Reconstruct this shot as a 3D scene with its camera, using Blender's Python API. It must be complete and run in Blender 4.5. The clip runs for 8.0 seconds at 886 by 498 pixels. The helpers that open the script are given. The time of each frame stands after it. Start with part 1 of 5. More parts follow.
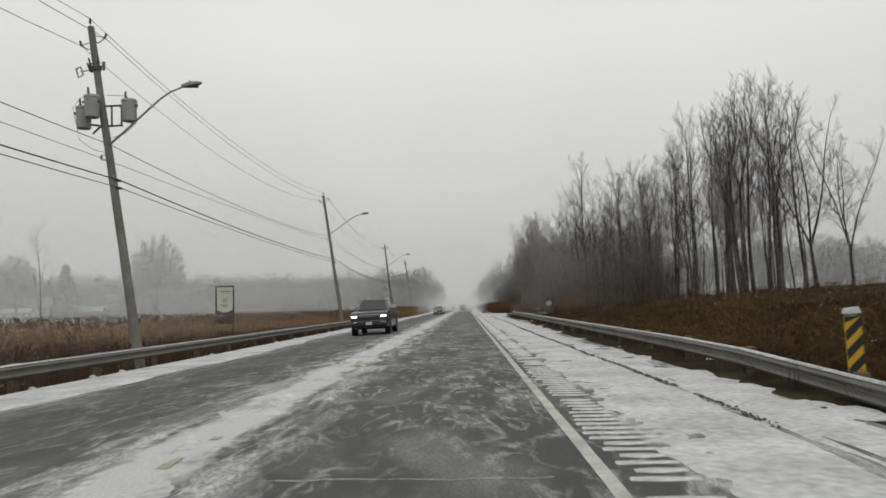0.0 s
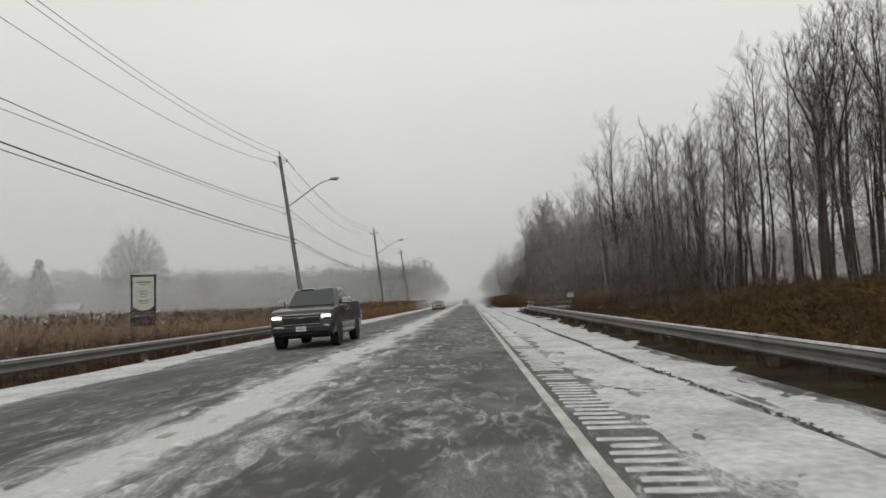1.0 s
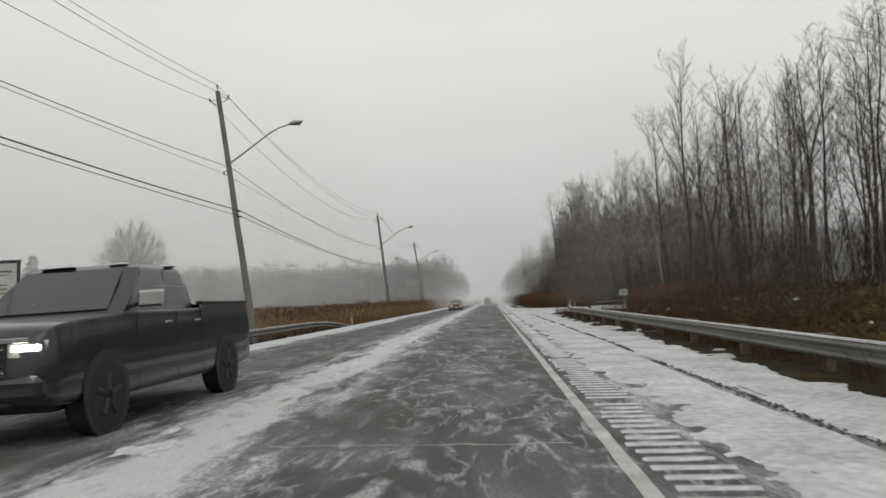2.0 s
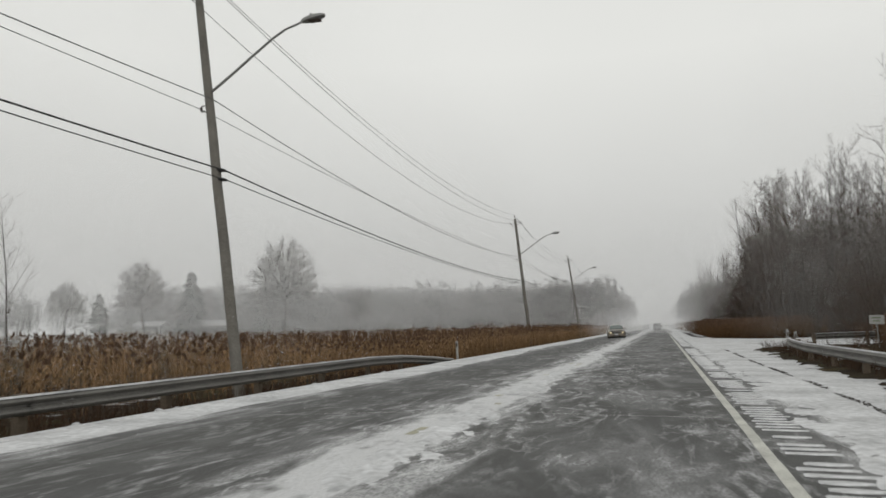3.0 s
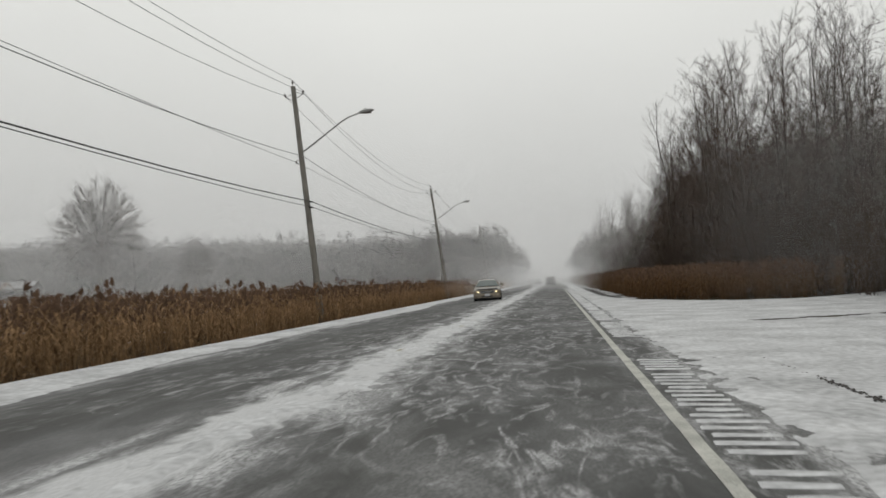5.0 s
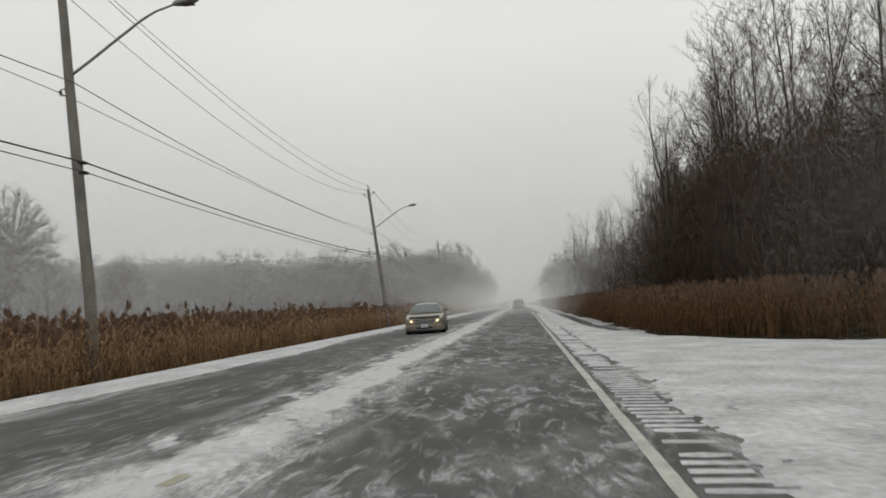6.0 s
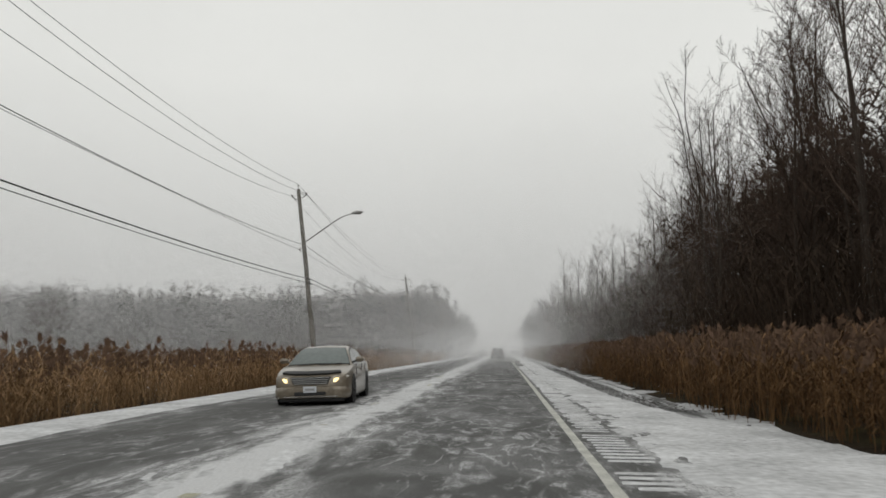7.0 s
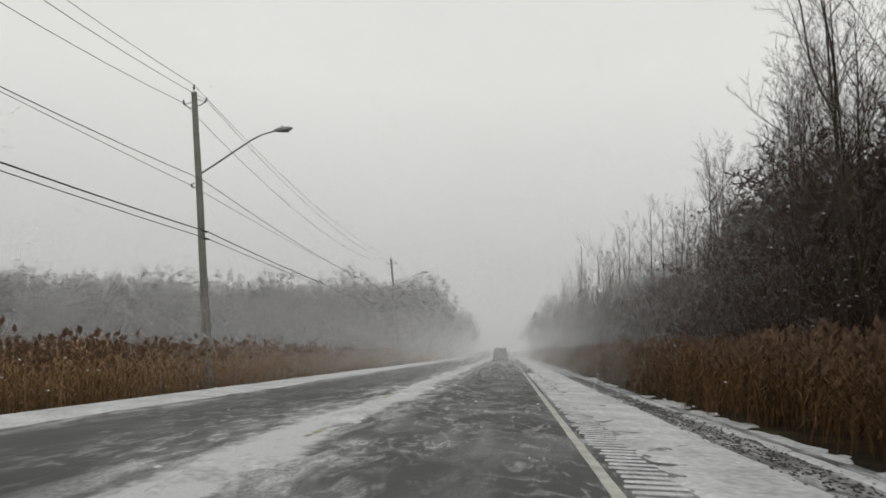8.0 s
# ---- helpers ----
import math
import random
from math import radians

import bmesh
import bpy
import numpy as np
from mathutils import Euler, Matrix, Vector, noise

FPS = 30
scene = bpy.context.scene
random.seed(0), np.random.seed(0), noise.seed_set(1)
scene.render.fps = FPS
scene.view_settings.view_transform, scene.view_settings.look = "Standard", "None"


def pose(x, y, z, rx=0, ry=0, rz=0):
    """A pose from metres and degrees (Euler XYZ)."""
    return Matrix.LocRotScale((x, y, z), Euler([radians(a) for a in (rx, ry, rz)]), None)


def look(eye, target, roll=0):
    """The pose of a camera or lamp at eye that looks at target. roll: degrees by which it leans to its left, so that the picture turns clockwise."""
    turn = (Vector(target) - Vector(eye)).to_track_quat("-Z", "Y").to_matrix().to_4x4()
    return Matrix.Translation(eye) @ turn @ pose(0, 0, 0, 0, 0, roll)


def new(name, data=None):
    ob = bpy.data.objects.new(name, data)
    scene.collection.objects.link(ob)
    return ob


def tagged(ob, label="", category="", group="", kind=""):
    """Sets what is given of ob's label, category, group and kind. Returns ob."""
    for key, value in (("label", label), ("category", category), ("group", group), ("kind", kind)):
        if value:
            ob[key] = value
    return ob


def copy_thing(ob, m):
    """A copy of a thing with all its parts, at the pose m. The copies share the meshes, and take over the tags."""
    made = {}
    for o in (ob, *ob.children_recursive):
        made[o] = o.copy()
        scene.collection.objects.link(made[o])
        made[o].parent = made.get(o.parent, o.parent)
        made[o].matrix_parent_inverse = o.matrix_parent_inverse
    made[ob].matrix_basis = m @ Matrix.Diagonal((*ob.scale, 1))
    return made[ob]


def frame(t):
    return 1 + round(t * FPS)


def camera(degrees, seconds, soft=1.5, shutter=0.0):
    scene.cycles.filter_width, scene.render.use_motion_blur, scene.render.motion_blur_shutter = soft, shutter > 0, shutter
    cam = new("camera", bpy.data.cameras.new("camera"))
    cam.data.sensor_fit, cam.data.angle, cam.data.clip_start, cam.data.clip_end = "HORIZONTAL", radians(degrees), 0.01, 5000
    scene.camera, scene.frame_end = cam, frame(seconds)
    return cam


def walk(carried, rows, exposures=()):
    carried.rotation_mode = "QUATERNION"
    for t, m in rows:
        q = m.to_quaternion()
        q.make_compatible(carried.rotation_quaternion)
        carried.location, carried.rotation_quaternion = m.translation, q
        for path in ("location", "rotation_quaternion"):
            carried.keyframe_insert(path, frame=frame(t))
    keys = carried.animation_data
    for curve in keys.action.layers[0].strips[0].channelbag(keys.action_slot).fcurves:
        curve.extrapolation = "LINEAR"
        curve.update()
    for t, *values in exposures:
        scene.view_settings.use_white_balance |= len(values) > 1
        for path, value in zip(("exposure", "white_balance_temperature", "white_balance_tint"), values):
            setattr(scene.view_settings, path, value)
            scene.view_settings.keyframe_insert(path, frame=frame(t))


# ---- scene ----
# the camera and its way: a car's dashboard, on the right-hand lane, 60 km/h
cam = camera(61.2, 8.0, soft=1.6, shutter=0.1)
PATH = [
    (0, 2.854, -0.000, 1.296, 1.54, 4.40, 2.24),
    (0.5, 2.897, 8.084, 1.280, 1.71, 4.07, 2.61),
    (1, 2.979, 16.175, 1.215, 1.81, 3.99, 2.72),
    (1.2, 3.036, 19.414, 1.223, 1.85, 3.69, 2.87),
    (2.3, 2.927, 37.207, 1.205, 6.08, 4.45, 2.34),
    (2.5, 2.924, 40.469, 1.243, 10.08, 6.43, 1.97),
    (3, 2.932, 48.580, 1.280, 16.03, 6.18, 1.48),
    (3.5, 2.930, 56.303, 1.251, 18.85, 6.20, 1.81),
    (4, 2.885, 64.167, 1.254, 21.45, 5.63, 0.68),
    (4.5, 2.785, 72.066, 1.249, 15.65, 3.77, 1.87),
    (4.7, 2.847, 75.207, 1.250, 11.68, 2.82, 2.78),
    (5.8, 2.885, 92.412, 1.259, 5.73, 2.75, 1.84),
    (6, 2.892, 95.659, 1.255, 5.92, 4.27, 2.46),
    (6.5, 2.908, 103.898, 1.235, 5.18, 8.79, 2.75),
    (7, 2.893, 112.211, 1.215, 4.51, 7.77, 0.46),
    (7.5, 2.932, 120.550, 1.252, 4.71, 6.78, 0.05),
    (8, 2.909, 128.814, 1.192, 4.99, 7.72, -0.93),
]
walk(cam, [(t, pose(x, y, z, 90 + p, 0, w) @ pose(0, 0, 0, 0, 0, -r)) for t, x, y, z, w, p, r in PATH])

# ------------------------------------------------------------------ light
world = bpy.data.worlds.new("overcast")
scene.world = world
world.use_nodes = True
wn, wl = world.node_tree.nodes, world.node_tree.links
wn.clear()
w_out = wn.new("ShaderNodeOutputWorld")
w_bg = wn.new("ShaderNodeBackground")
w_sky = wn.new("ShaderNodeTexSky")
w_sky.sky_type, w_sky.sun_disc = "NISHITA", False
w_sky.sun_elevation, w_sky.sun_rotation = radians(38), radians(200)
w_sky.dust_density = 6.0
w_grey = wn.new("ShaderNodeHueSaturation")
w_grey.inputs["Saturation"].default_value = 0.0
w_grey.inputs["Value"].default_value = 0.10
w_tc = wn.new("ShaderNodeTexCoord")
w_sep = wn.new("ShaderNodeSeparateXYZ")
w_ramp = wn.new("ShaderNodeValToRGB")
els = w_ramp.color_ramp.elements
els[0].position, els[0].color = 0.0, (0.545, 0.55, 0.54, 1)
els[1].position, els[1].color = 1.0, (0.74, 0.745, 0.725, 1)
e = els.new(0.10); e.color = (0.60, 0.605, 0.59, 1)
e = els.new(0.34); e.color = (0.80, 0.805, 0.775, 1)
w_cloud = wn.new("ShaderNodeTexNoise")
w_cloud.inputs["Scale"].default_value = 2.2
w_cloud.inputs["Detail"].default_value = 3
w_cmul = wn.new("ShaderNodeMapRange")
w_cmul.inputs["To Min"].default_value, w_cmul.inputs["To Max"].default_value = 0.95, 1.05
w_mul = wn.new("ShaderNodeMix"); w_mul.data_type, w_mul.blend_type = "RGBA", "MULTIPLY"
w_mul.inputs["Factor"].default_value = 1.0
w_mix = wn.new("ShaderNodeMix"); w_mix.data_type = "RGBA"
w_mix.inputs["Factor"].default_value = 0.06
wl.new(w_tc.outputs["Generated"], w_sep.inputs[0])
wl.new(w_sep.outputs["Z"], w_ramp.inputs["Fac"])
wl.new(w_tc.outputs["Generated"], w_cloud.inputs["Vector"])
wl.new(w_cloud.outputs["Fac"], w_cmul.inputs["Value"])
wl.new(w_ramp.outputs["Color"], w_mul.inputs["A"])
wl.new(w_cmul.outputs["Result"], w_mul.inputs["B"])
wl.new(w_sky.outputs["Color"], w_grey.inputs["Color"])
wl.new(w_mul.outputs["Result"], w_mix.inputs["A"])
wl.new(w_grey.outputs["Color"], w_mix.inputs["B"])
wl.new(w_mix.outputs["Result"], w_bg.inputs["Color"])
w_bg.inputs["Strength"].default_value = 1.0
wl.new(w_bg.outputs[0], w_out.inputs[0])

sun = new("sun", bpy.data.lights.new("sun", "SUN"))
sun.data.energy, sun.data.angle, sun.data.color = 0.5, radians(50), (1.0, 0.98, 0.94)
sun.matrix_world = look((0, 0, 50), (-18, 45, 0))
scene.view_settings.exposure = 0.0


# ------------------------------------------------------------------ materials
def material(name, base, rough=0.8, metal=0.0, vary=0.25, scale=3.0, fine=40.0, bump=0.15, spec=0.4, island=0.0, obj=0.0,
             second=None, coat=0.0):
    """Base colour broken up by a coarse and a fine noise, with fine relief."""
    m = bpy.data.materials.new(name)
    m.use_nodes = True
    n, l = m.node_tree.nodes, m.node_tree.links
    b = n["Principled BSDF"]
    tc = n.new("ShaderNodeTexCoord")
    a = n.new("ShaderNodeTexNoise"); a.inputs["Scale"].default_value = scale; a.inputs["Detail"].default_value = 4
    f = n.new("ShaderNodeTexNoise"); f.inputs["Scale"].default_value = fine; f.inputs["Detail"].default_value = 3
    l.new(tc.outputs["Object"], a.inputs["Vector"]); l.new(tc.outputs["Object"], f.inputs["Vector"])
    mix = n.new("ShaderNodeMix"); mix.data_type = "RGBA"
    hi = second or tuple(min(1, c * (1 + vary)) for c in base)
    mix.inputs["A"].default_value = (*(c * (1 - vary) for c in base), 1)
    mix.inputs["B"].default_value = (*hi, 1)
    ad = n.new("ShaderNodeMath"); ad.operation = "ADD"
    l.new(a.outputs["Fac"], ad.inputs[0]); l.new(f.outputs["Fac"], ad.inputs[1])
    mr = n.new("ShaderNodeMapRange"); mr.inputs["From Min"].default_value, mr.inputs["From Max"].default_value = 0.7, 1.3
    l.new(ad.outputs[0], mr.inputs["Value"])
    last = mr.outputs["Result"]
    if island or obj:
        src = n.new("ShaderNodeNewGeometry").outputs["Random Per Island"] if island else n.new("ShaderNodeObjectInfo").outputs["Random"]
        mm = n.new("ShaderNodeMix"); mm.inputs["Factor"].default_value = island or obj
        l.new(last, mm.inputs["A"]); l.new(src, mm.inputs["B"])
        last = mm.outputs["Result"]
    l.new(last, mix.inputs["Factor"])
    l.new(mix.outputs["Result"], b.inputs["Base Color"])
    b.inputs["Roughness"].default_value, b.inputs["Metallic"].default_value = rough, metal
    b.inputs["Specular IOR Level"].default_value = spec
    b.inputs["Coat Weight"].default_value = coat
    if bump:
        bp = n.new("ShaderNodeBump"); bp.inputs["Strength"].default_value = bump; bp.inputs["Distance"].default_value = 0.02
        l.new(f.outputs["Fac"], bp.inputs["Height"]); l.new(bp.outputs[0], b.inputs["Normal"])
    return m


def asphalt_material():
    """Worn grey asphalt with thin blown snow lying on it in curling wisps."""
    m = bpy.data.materials.new("asphalt_with_blown_snow")
    m.use_nodes = True
    n, l = m.node_tree.nodes, m.node_tree.links
    b = n["Principled BSDF"]
    pos = n.new("ShaderNodeNewGeometry").outputs["Position"]

    def noise_at(scale, detail, distort=0.0, sx=1.0, sy=1.0, turn=0.0):
        mp = n.new("ShaderNodeMapping"); mp.inputs["Scale"].default_value = (sx, sy, 1); mp.inputs["Rotation"].default_value = (0, 0, turn)
        l.new(pos, mp.inputs["Vector"])
        t = n.new("ShaderNodeTexNoise"); t.inputs["Scale"].default_value = scale; t.inputs["Detail"].default_value = detail
        t.inputs["Distortion"].default_value = distort
        l.new(mp.outputs[0], t.inputs["Vector"])
        return t.outputs["Fac"]

    def rng(v, a, c, lo=0.0, hi=1.0):
        r = n.new("ShaderNodeMapRange"); r.interpolation_type = "SMOOTHSTEP"
        for k, x in (("From Min", a), ("From Max", c), ("To Min", lo), ("To Max", hi)):
            r.inputs[k].default_value = x
        l.new(v, r.inputs["Value"]); return r.outputs["Result"]

    def op(kind, a, c):
        o = n.new("ShaderNodeMath"); o.operation = kind
        for k, x in ((0, a), (1, c)):
            if isinstance(x, (int, float)):
                o.inputs[k].default_value = x
            else:
                l.new(x, o.inputs[k])
        return o.outputs[0]
    grain, worn = noise_at(90, 4), noise_at(0.55, 4, 0.3, 1.0, 0.25)
    tone = op("ADD", op("MULTIPLY", grain, 0.5), op("MULTIPLY", worn, 0.7))
    mix = n.new("ShaderNodeMix"); mix.data_type = "RGBA"
    mix.inputs["A"].default_value, mix.inputs["B"].default_value = (0.024, 0.024, 0.023, 1), (0.058, 0.058, 0.054, 1)
    l.new(rng(tone, 0.42, 0.80), mix.inputs["Factor"])
    # curling wisps: the ridges of a strongly bent noise
    ridge = op("ABSOLUTE", op("SUBTRACT", noise_at(0.95, 4, 0.85, 1.5, 0.45, 0.45), 0.5), 0)
    wisp = op("MULTIPLY", rng(ridge, 0.055, 0.0), rng(noise_at(3.2, 4, 0.5, 1.0, 0.5, 0.4), 0.40, 0.62))
    ridge2 = op("ABSOLUTE", op("SUBTRACT", noise_at(1.9, 4, 0.7, 1.6, 0.38, -0.30), 0.5), 0)
    wisp2 = op("MULTIPLY", op("MULTIPLY", rng(ridge2, 0.055, 0.0), rng(noise_at(4.1, 4, 0.5, 1.0, 0.45, -0.5), 0.42, 0.66)), 0.8)
    patch = rng(noise_at(0.45, 4, 0.6, 1.0, 0.5), 0.30, 0.56)
    veil = op("MULTIPLY", rng(noise_at(0.9, 5, 1.0, 1.0, 0.4, 0.3), 0.40, 0.78), 0.52)
    dust = op("ADD", op("MULTIPLY", op("MAXIMUM", wisp, wisp2), op("MULTIPLY", patch, 0.62)), op("MULTIPLY", veil, 0.55))
    speck = rng(noise_at(34, 3), 0.34, 0.62)
    sx = n.new("ShaderNodeSeparateXYZ"); l.new(pos, sx.inputs[0]); px = sx.outputs["X"]
    band = op("MAXIMUM", rng(op("ABSOLUTE", px, 0), 1.35, 0.75), op("MAXIMUM", rng(px, -3.6, -4.7), rng(px, 4.35, 4.75)))
    streaky = rng(noise_at(2.2, 5, 0.8, 1.0, 0.22, 0.12), 0.38, 0.66)
    dust = op("MULTIPLY", dust, rng(px, -3.2, -0.6, 0.45, 1.0))
    dust = op("ADD", dust, op("MULTIPLY", band, op("ADD", op("MULTIPLY", streaky, 0.62), 0.03)))
    # the soft drift along the crown: thick in the middle, torn into slanting streaks at its borders
    core = rng(op("ABSOLUTE", op("ADD", px, op("MULTIPLY", op("SUBTRACT", noise_at(0.11, 3), 0.5), 1.1)), 0), 0.90, 0.0)
    torn = op("ADD", op("MULTIPLY", op("SUBTRACT", noise_at(1.5, 5, 0.6, 1.0, 0.32, 0.5), 0.5), 1.75), op("MULTIPLY", op("SUBTRACT", noise_at(5.0, 4, 0.4, 1.0, 0.55, -0.3), 0.5), 0.8))
    drift = op("MULTIPLY", rng(op("ADD", core, torn), 0.22, 0.80), 0.95)
    cover = op("MINIMUM", op("ADD", op("MULTIPLY", dust, op("ADD", op("MULTIPLY", speck, 0.7), 0.3)), 0.02), 0.9)
    cover = op("MAXIMUM", cover, op("MULTIPLY", drift, op("ADD", op("MULTIPLY", speck, 0.25), 0.75)))
    snow = n.new("ShaderNodeMix"); snow.data_type = "RGBA"
    l.new(cover, snow.inputs["Factor"]); l.new(mix.outputs["Result"], snow.inputs["A"])
    snow.inputs["B"].default_value = (0.60, 0.605, 0.61, 1)
    l.new(snow.outputs["Result"], b.inputs["Base Color"])
    l.new(rng(worn, 0.3, 0.7, 0.62, 0.85), b.inputs["Roughness"])
    b.inputs["Specular IOR Level"].default_value = 0.35
    bp = n.new("ShaderNodeBump"); bp.inputs["Strength"].default_value = 0.35; bp.inputs["Distance"].default_value = 0.01
    l.new(grain, bp.inputs["Height"]); l.new(bp.outputs[0], b.inputs["Normal"])
    return m


def ground_material():
    """Dead brown grass and soil; thin snow in patches, more of it out on the open field."""
    m = bpy.data.materials.new("dead_grass_with_snow")
    m.use_nodes = True
    n, l = m.node_tree.nodes, m.node_tree.links
    b = n["Principled BSDF"]
    geo = n.new("ShaderNodeNewGeometry")

    def noise_at(scale, detail):
        t = n.new("ShaderNodeTexNoise"); t.inputs["Scale"].default_value = scale; t.inputs["Detail"].default_value = detail
        l.new(geo.outputs["Position"], t.inputs["Vector"]); return t.outputs["Fac"]
    r1 = n.new("ShaderNodeValToRGB"); c = r1.color_ramp.elements
    c[0].position, c[0].color = 0.28, (0.015, 0.011, 0.007, 1)
    c[1].position, c[1].color = 0.75, (0.070, 0.046, 0.022, 1)
    k = c.new(0.5); k.color = (0.032, 0.023, 0.013, 1)
    k = c.new(0.62); k.color = (0.045, 0.040, 0.018, 1)
    l.new(noise_at(0.9, 6), r1.inputs["Fac"])
    sep = n.new("ShaderNodeSeparateXYZ"); l.new(geo.outputs["Position"], sep.inputs[0])
    field = n.new("ShaderNodeMapRange"); field.inputs["From Min"].default_value, field.inputs["From Max"].default_value = -48, -75
    field.inputs["To Min"].default_value, field.inputs["To Max"].default_value = -0.075, 0.075
    l.new(sep.outputs["X"], field.inputs["Value"])
    open_ = n.new("ShaderNodeMapRange"); open_.inputs["From Min"].default_value, open_.inputs["From Max"].default_value = 262, 246
    l.new(sep.outputs["Y"], open_.inputs["Value"])
    fm = n.new("ShaderNodeMath"); fm.operation = "MULTIPLY"
    l.new(field.outputs[0], fm.inputs[0]); l.new(open_.outputs[0], fm.inputs[1])
    ad = n.new("ShaderNodeMath"); ad.operation = "ADD"
    l.new(noise_at(0.35, 7), ad.inputs[0]); l.new(fm.outputs[0], ad.inputs[1])
    sm = n.new("ShaderNodeMapRange"); sm.inputs["From Min"].default_value, sm.inputs["From Max"].default_value = 0.60, 0.66
    l.new(ad.outputs[0], sm.inputs["Value"])
    mix = n.new("ShaderNodeMix"); mix.data_type = "RGBA"
    l.new(sm.outputs[0], mix.inputs["Factor"]); l.new(r1.outputs["Color"], mix.inputs["A"])
    mix.inputs["B"].default_value = (0.55, 0.555, 0.56, 1)
    l.new(mix.outputs["Result"], b.inputs["Base Color"])
    b.inputs["Roughness"].default_value = 0.95; b.inputs["Specular IOR Level"].default_value = 0.1
    bp = n.new("ShaderNodeBump"); bp.inputs["Strength"].default_value = 0.8; bp.inputs["Distance"].default_value = 0.12
    l.new(noise_at(7, 5), bp.inputs["Height"]); l.new(bp.outputs[0], b.inputs["Normal"])
    return m


def glass_material(name, tint, rough=0.06):
    m = material(name, tint, rough, 0.0, 0.1, 1.5, 9, 0.0, 0.6)
    return m


def lamp_material(name, colour, power):
    m = bpy.data.materials.new(name)
    m.use_nodes = True
    b = m.node_tree.nodes["Principled BSDF"]
    b.inputs["Base Color"].default_value = (0.8, 0.8, 0.78, 1)
    b.inputs["Emission Color"].default_value = (*colour, 1)
    b.inputs["Emission Strength"].default_value = power
    return m


M_ASPHALT = asphalt_material()
M_GROUND = ground_material()
M_SNOW = material("thin_wind_packed_snow", (0.50, 0.505, 0.51), 0.9, 0, 0.32, 0.8, 9, 0.6, 0.2)
M_FLAKE = material("snowflakes", (0.94, 0.945, 0.95), 0.9, 0, 0.01, 1, 5, 0.0, 0.0)
M_LINE = material("worn_white_paint", (0.44, 0.44, 0.40), 0.75, 0, 0.35, 2.5, 60, 0.2)
M_YELLOW = material("worn_yellow_paint", (0.33, 0.32, 0.24), 0.75, 0, 0.35, 2.5, 60, 0.2)
M_STEEL = material("weathered_galvanised_steel", (0.145, 0.140, 0.128), 0.65, 0.15, 0.25, 1.3, 22, 0.08)
M_POST = material("weathered_timber_post", (0.12, 0.095, 0.07), 0.9, 0, 0.3, 4, 40, 0.4)
M_POLE = material("weathered_grey_pole_timber", (0.175, 0.165, 0.145), 0.9, 0, 0.35, 1.2, 30, 0.5)
M_GREYMETAL = material("dull_aluminium", (0.26, 0.26, 0.25), 0.5, 0.5, 0.15, 4, 30, 0.05)
M_TANK = material("grey_transformer_paint", (0.30, 0.305, 0.30), 0.5, 0.0, 0.15, 3, 25, 0.05)
M_BLACK = material("black_cable_sheath", (0.022, 0.022, 0.022), 0.6, 0, 0.2, 2, 20, 0.0)
M_WIRE = material("dull_conductor_wire", (0.11, 0.11, 0.11), 0.6, 0.2, 0.2, 2, 20, 0.0)
M_PORC = material("brown_porcelain", (0.07, 0.055, 0.045), 0.3, 0, 0.2, 6, 40, 0.0)
M_BARK = material("grey_brown_bark", (0.055, 0.044, 0.036), 0.95, 0, 0.45, 1.1, 18, 0.6, 0.15, obj=0.45)
M_TWIG = material("bare_twigs", (0.068, 0.048, 0.037), 0.95, 0, 0.40, 0.5, 6, 0.0, 0.1, island=0.6)
M_BIRCH = material("pale_birch_bark", (0.30, 0.28, 0.25), 0.9, 0, 0.4, 1.5, 20, 0.4, 0.15)
M_BRUSH = material("dark_brush_stems", (0.056, 0.040, 0.029), 0.95, 0, 0.5, 0.3, 4, 0.0, 0.1, island=0.7)
M_WOODS = material("distant_bare_woods", (0.055, 0.047, 0.041), 0.95, 0, 0.35, 0.08, 0.5, 0.0, 0.1, island=0.25)
M_INNER = material("dark_bare_thicket_trees", (0.068, 0.050, 0.039), 0.95, 0, 0.4, 0.3, 2, 0.0, 0.1, island=0.5)
M_CONIFER = material("dark_conifer_needles", (0.050, 0.055, 0.045), 0.95, 0, 0.4, 0.6, 9, 0.0, 0.1, island=0.5)
M_REED = material("dry_reed_stems", (0.215, 0.124, 0.058), 0.9, 0, 0.6, 0.25, 3, 0.0, 0.15, island=0.65, second=(0.42, 0.265, 0.138))
M_REED_RED = material("dry_red_brown_reeds", (0.088, 0.047, 0.020), 0.9, 0, 0.6, 0.25, 3, 0.0, 0.15, island=0.65, second=(0.20, 0.112, 0.050))
M_GRAVEL = material("dark_wet_gravel", (0.065, 0.060, 0.056), .7, 0, .5, 3, 30, .2, island=.6)
M_PLUME = material("dark_reed_seed_heads", (0.130, 0.084, 0.058), 0.95, 0, 0.5, 0.4, 5, 0.0, 0.1, island=0.7)
M_REDBRUSH = material("red_brown_undergrowth", (0.060, 0.036, 0.023), 0.95, 0, 0.5, 0.3, 4, 0.0, 0.1, island=0.7)


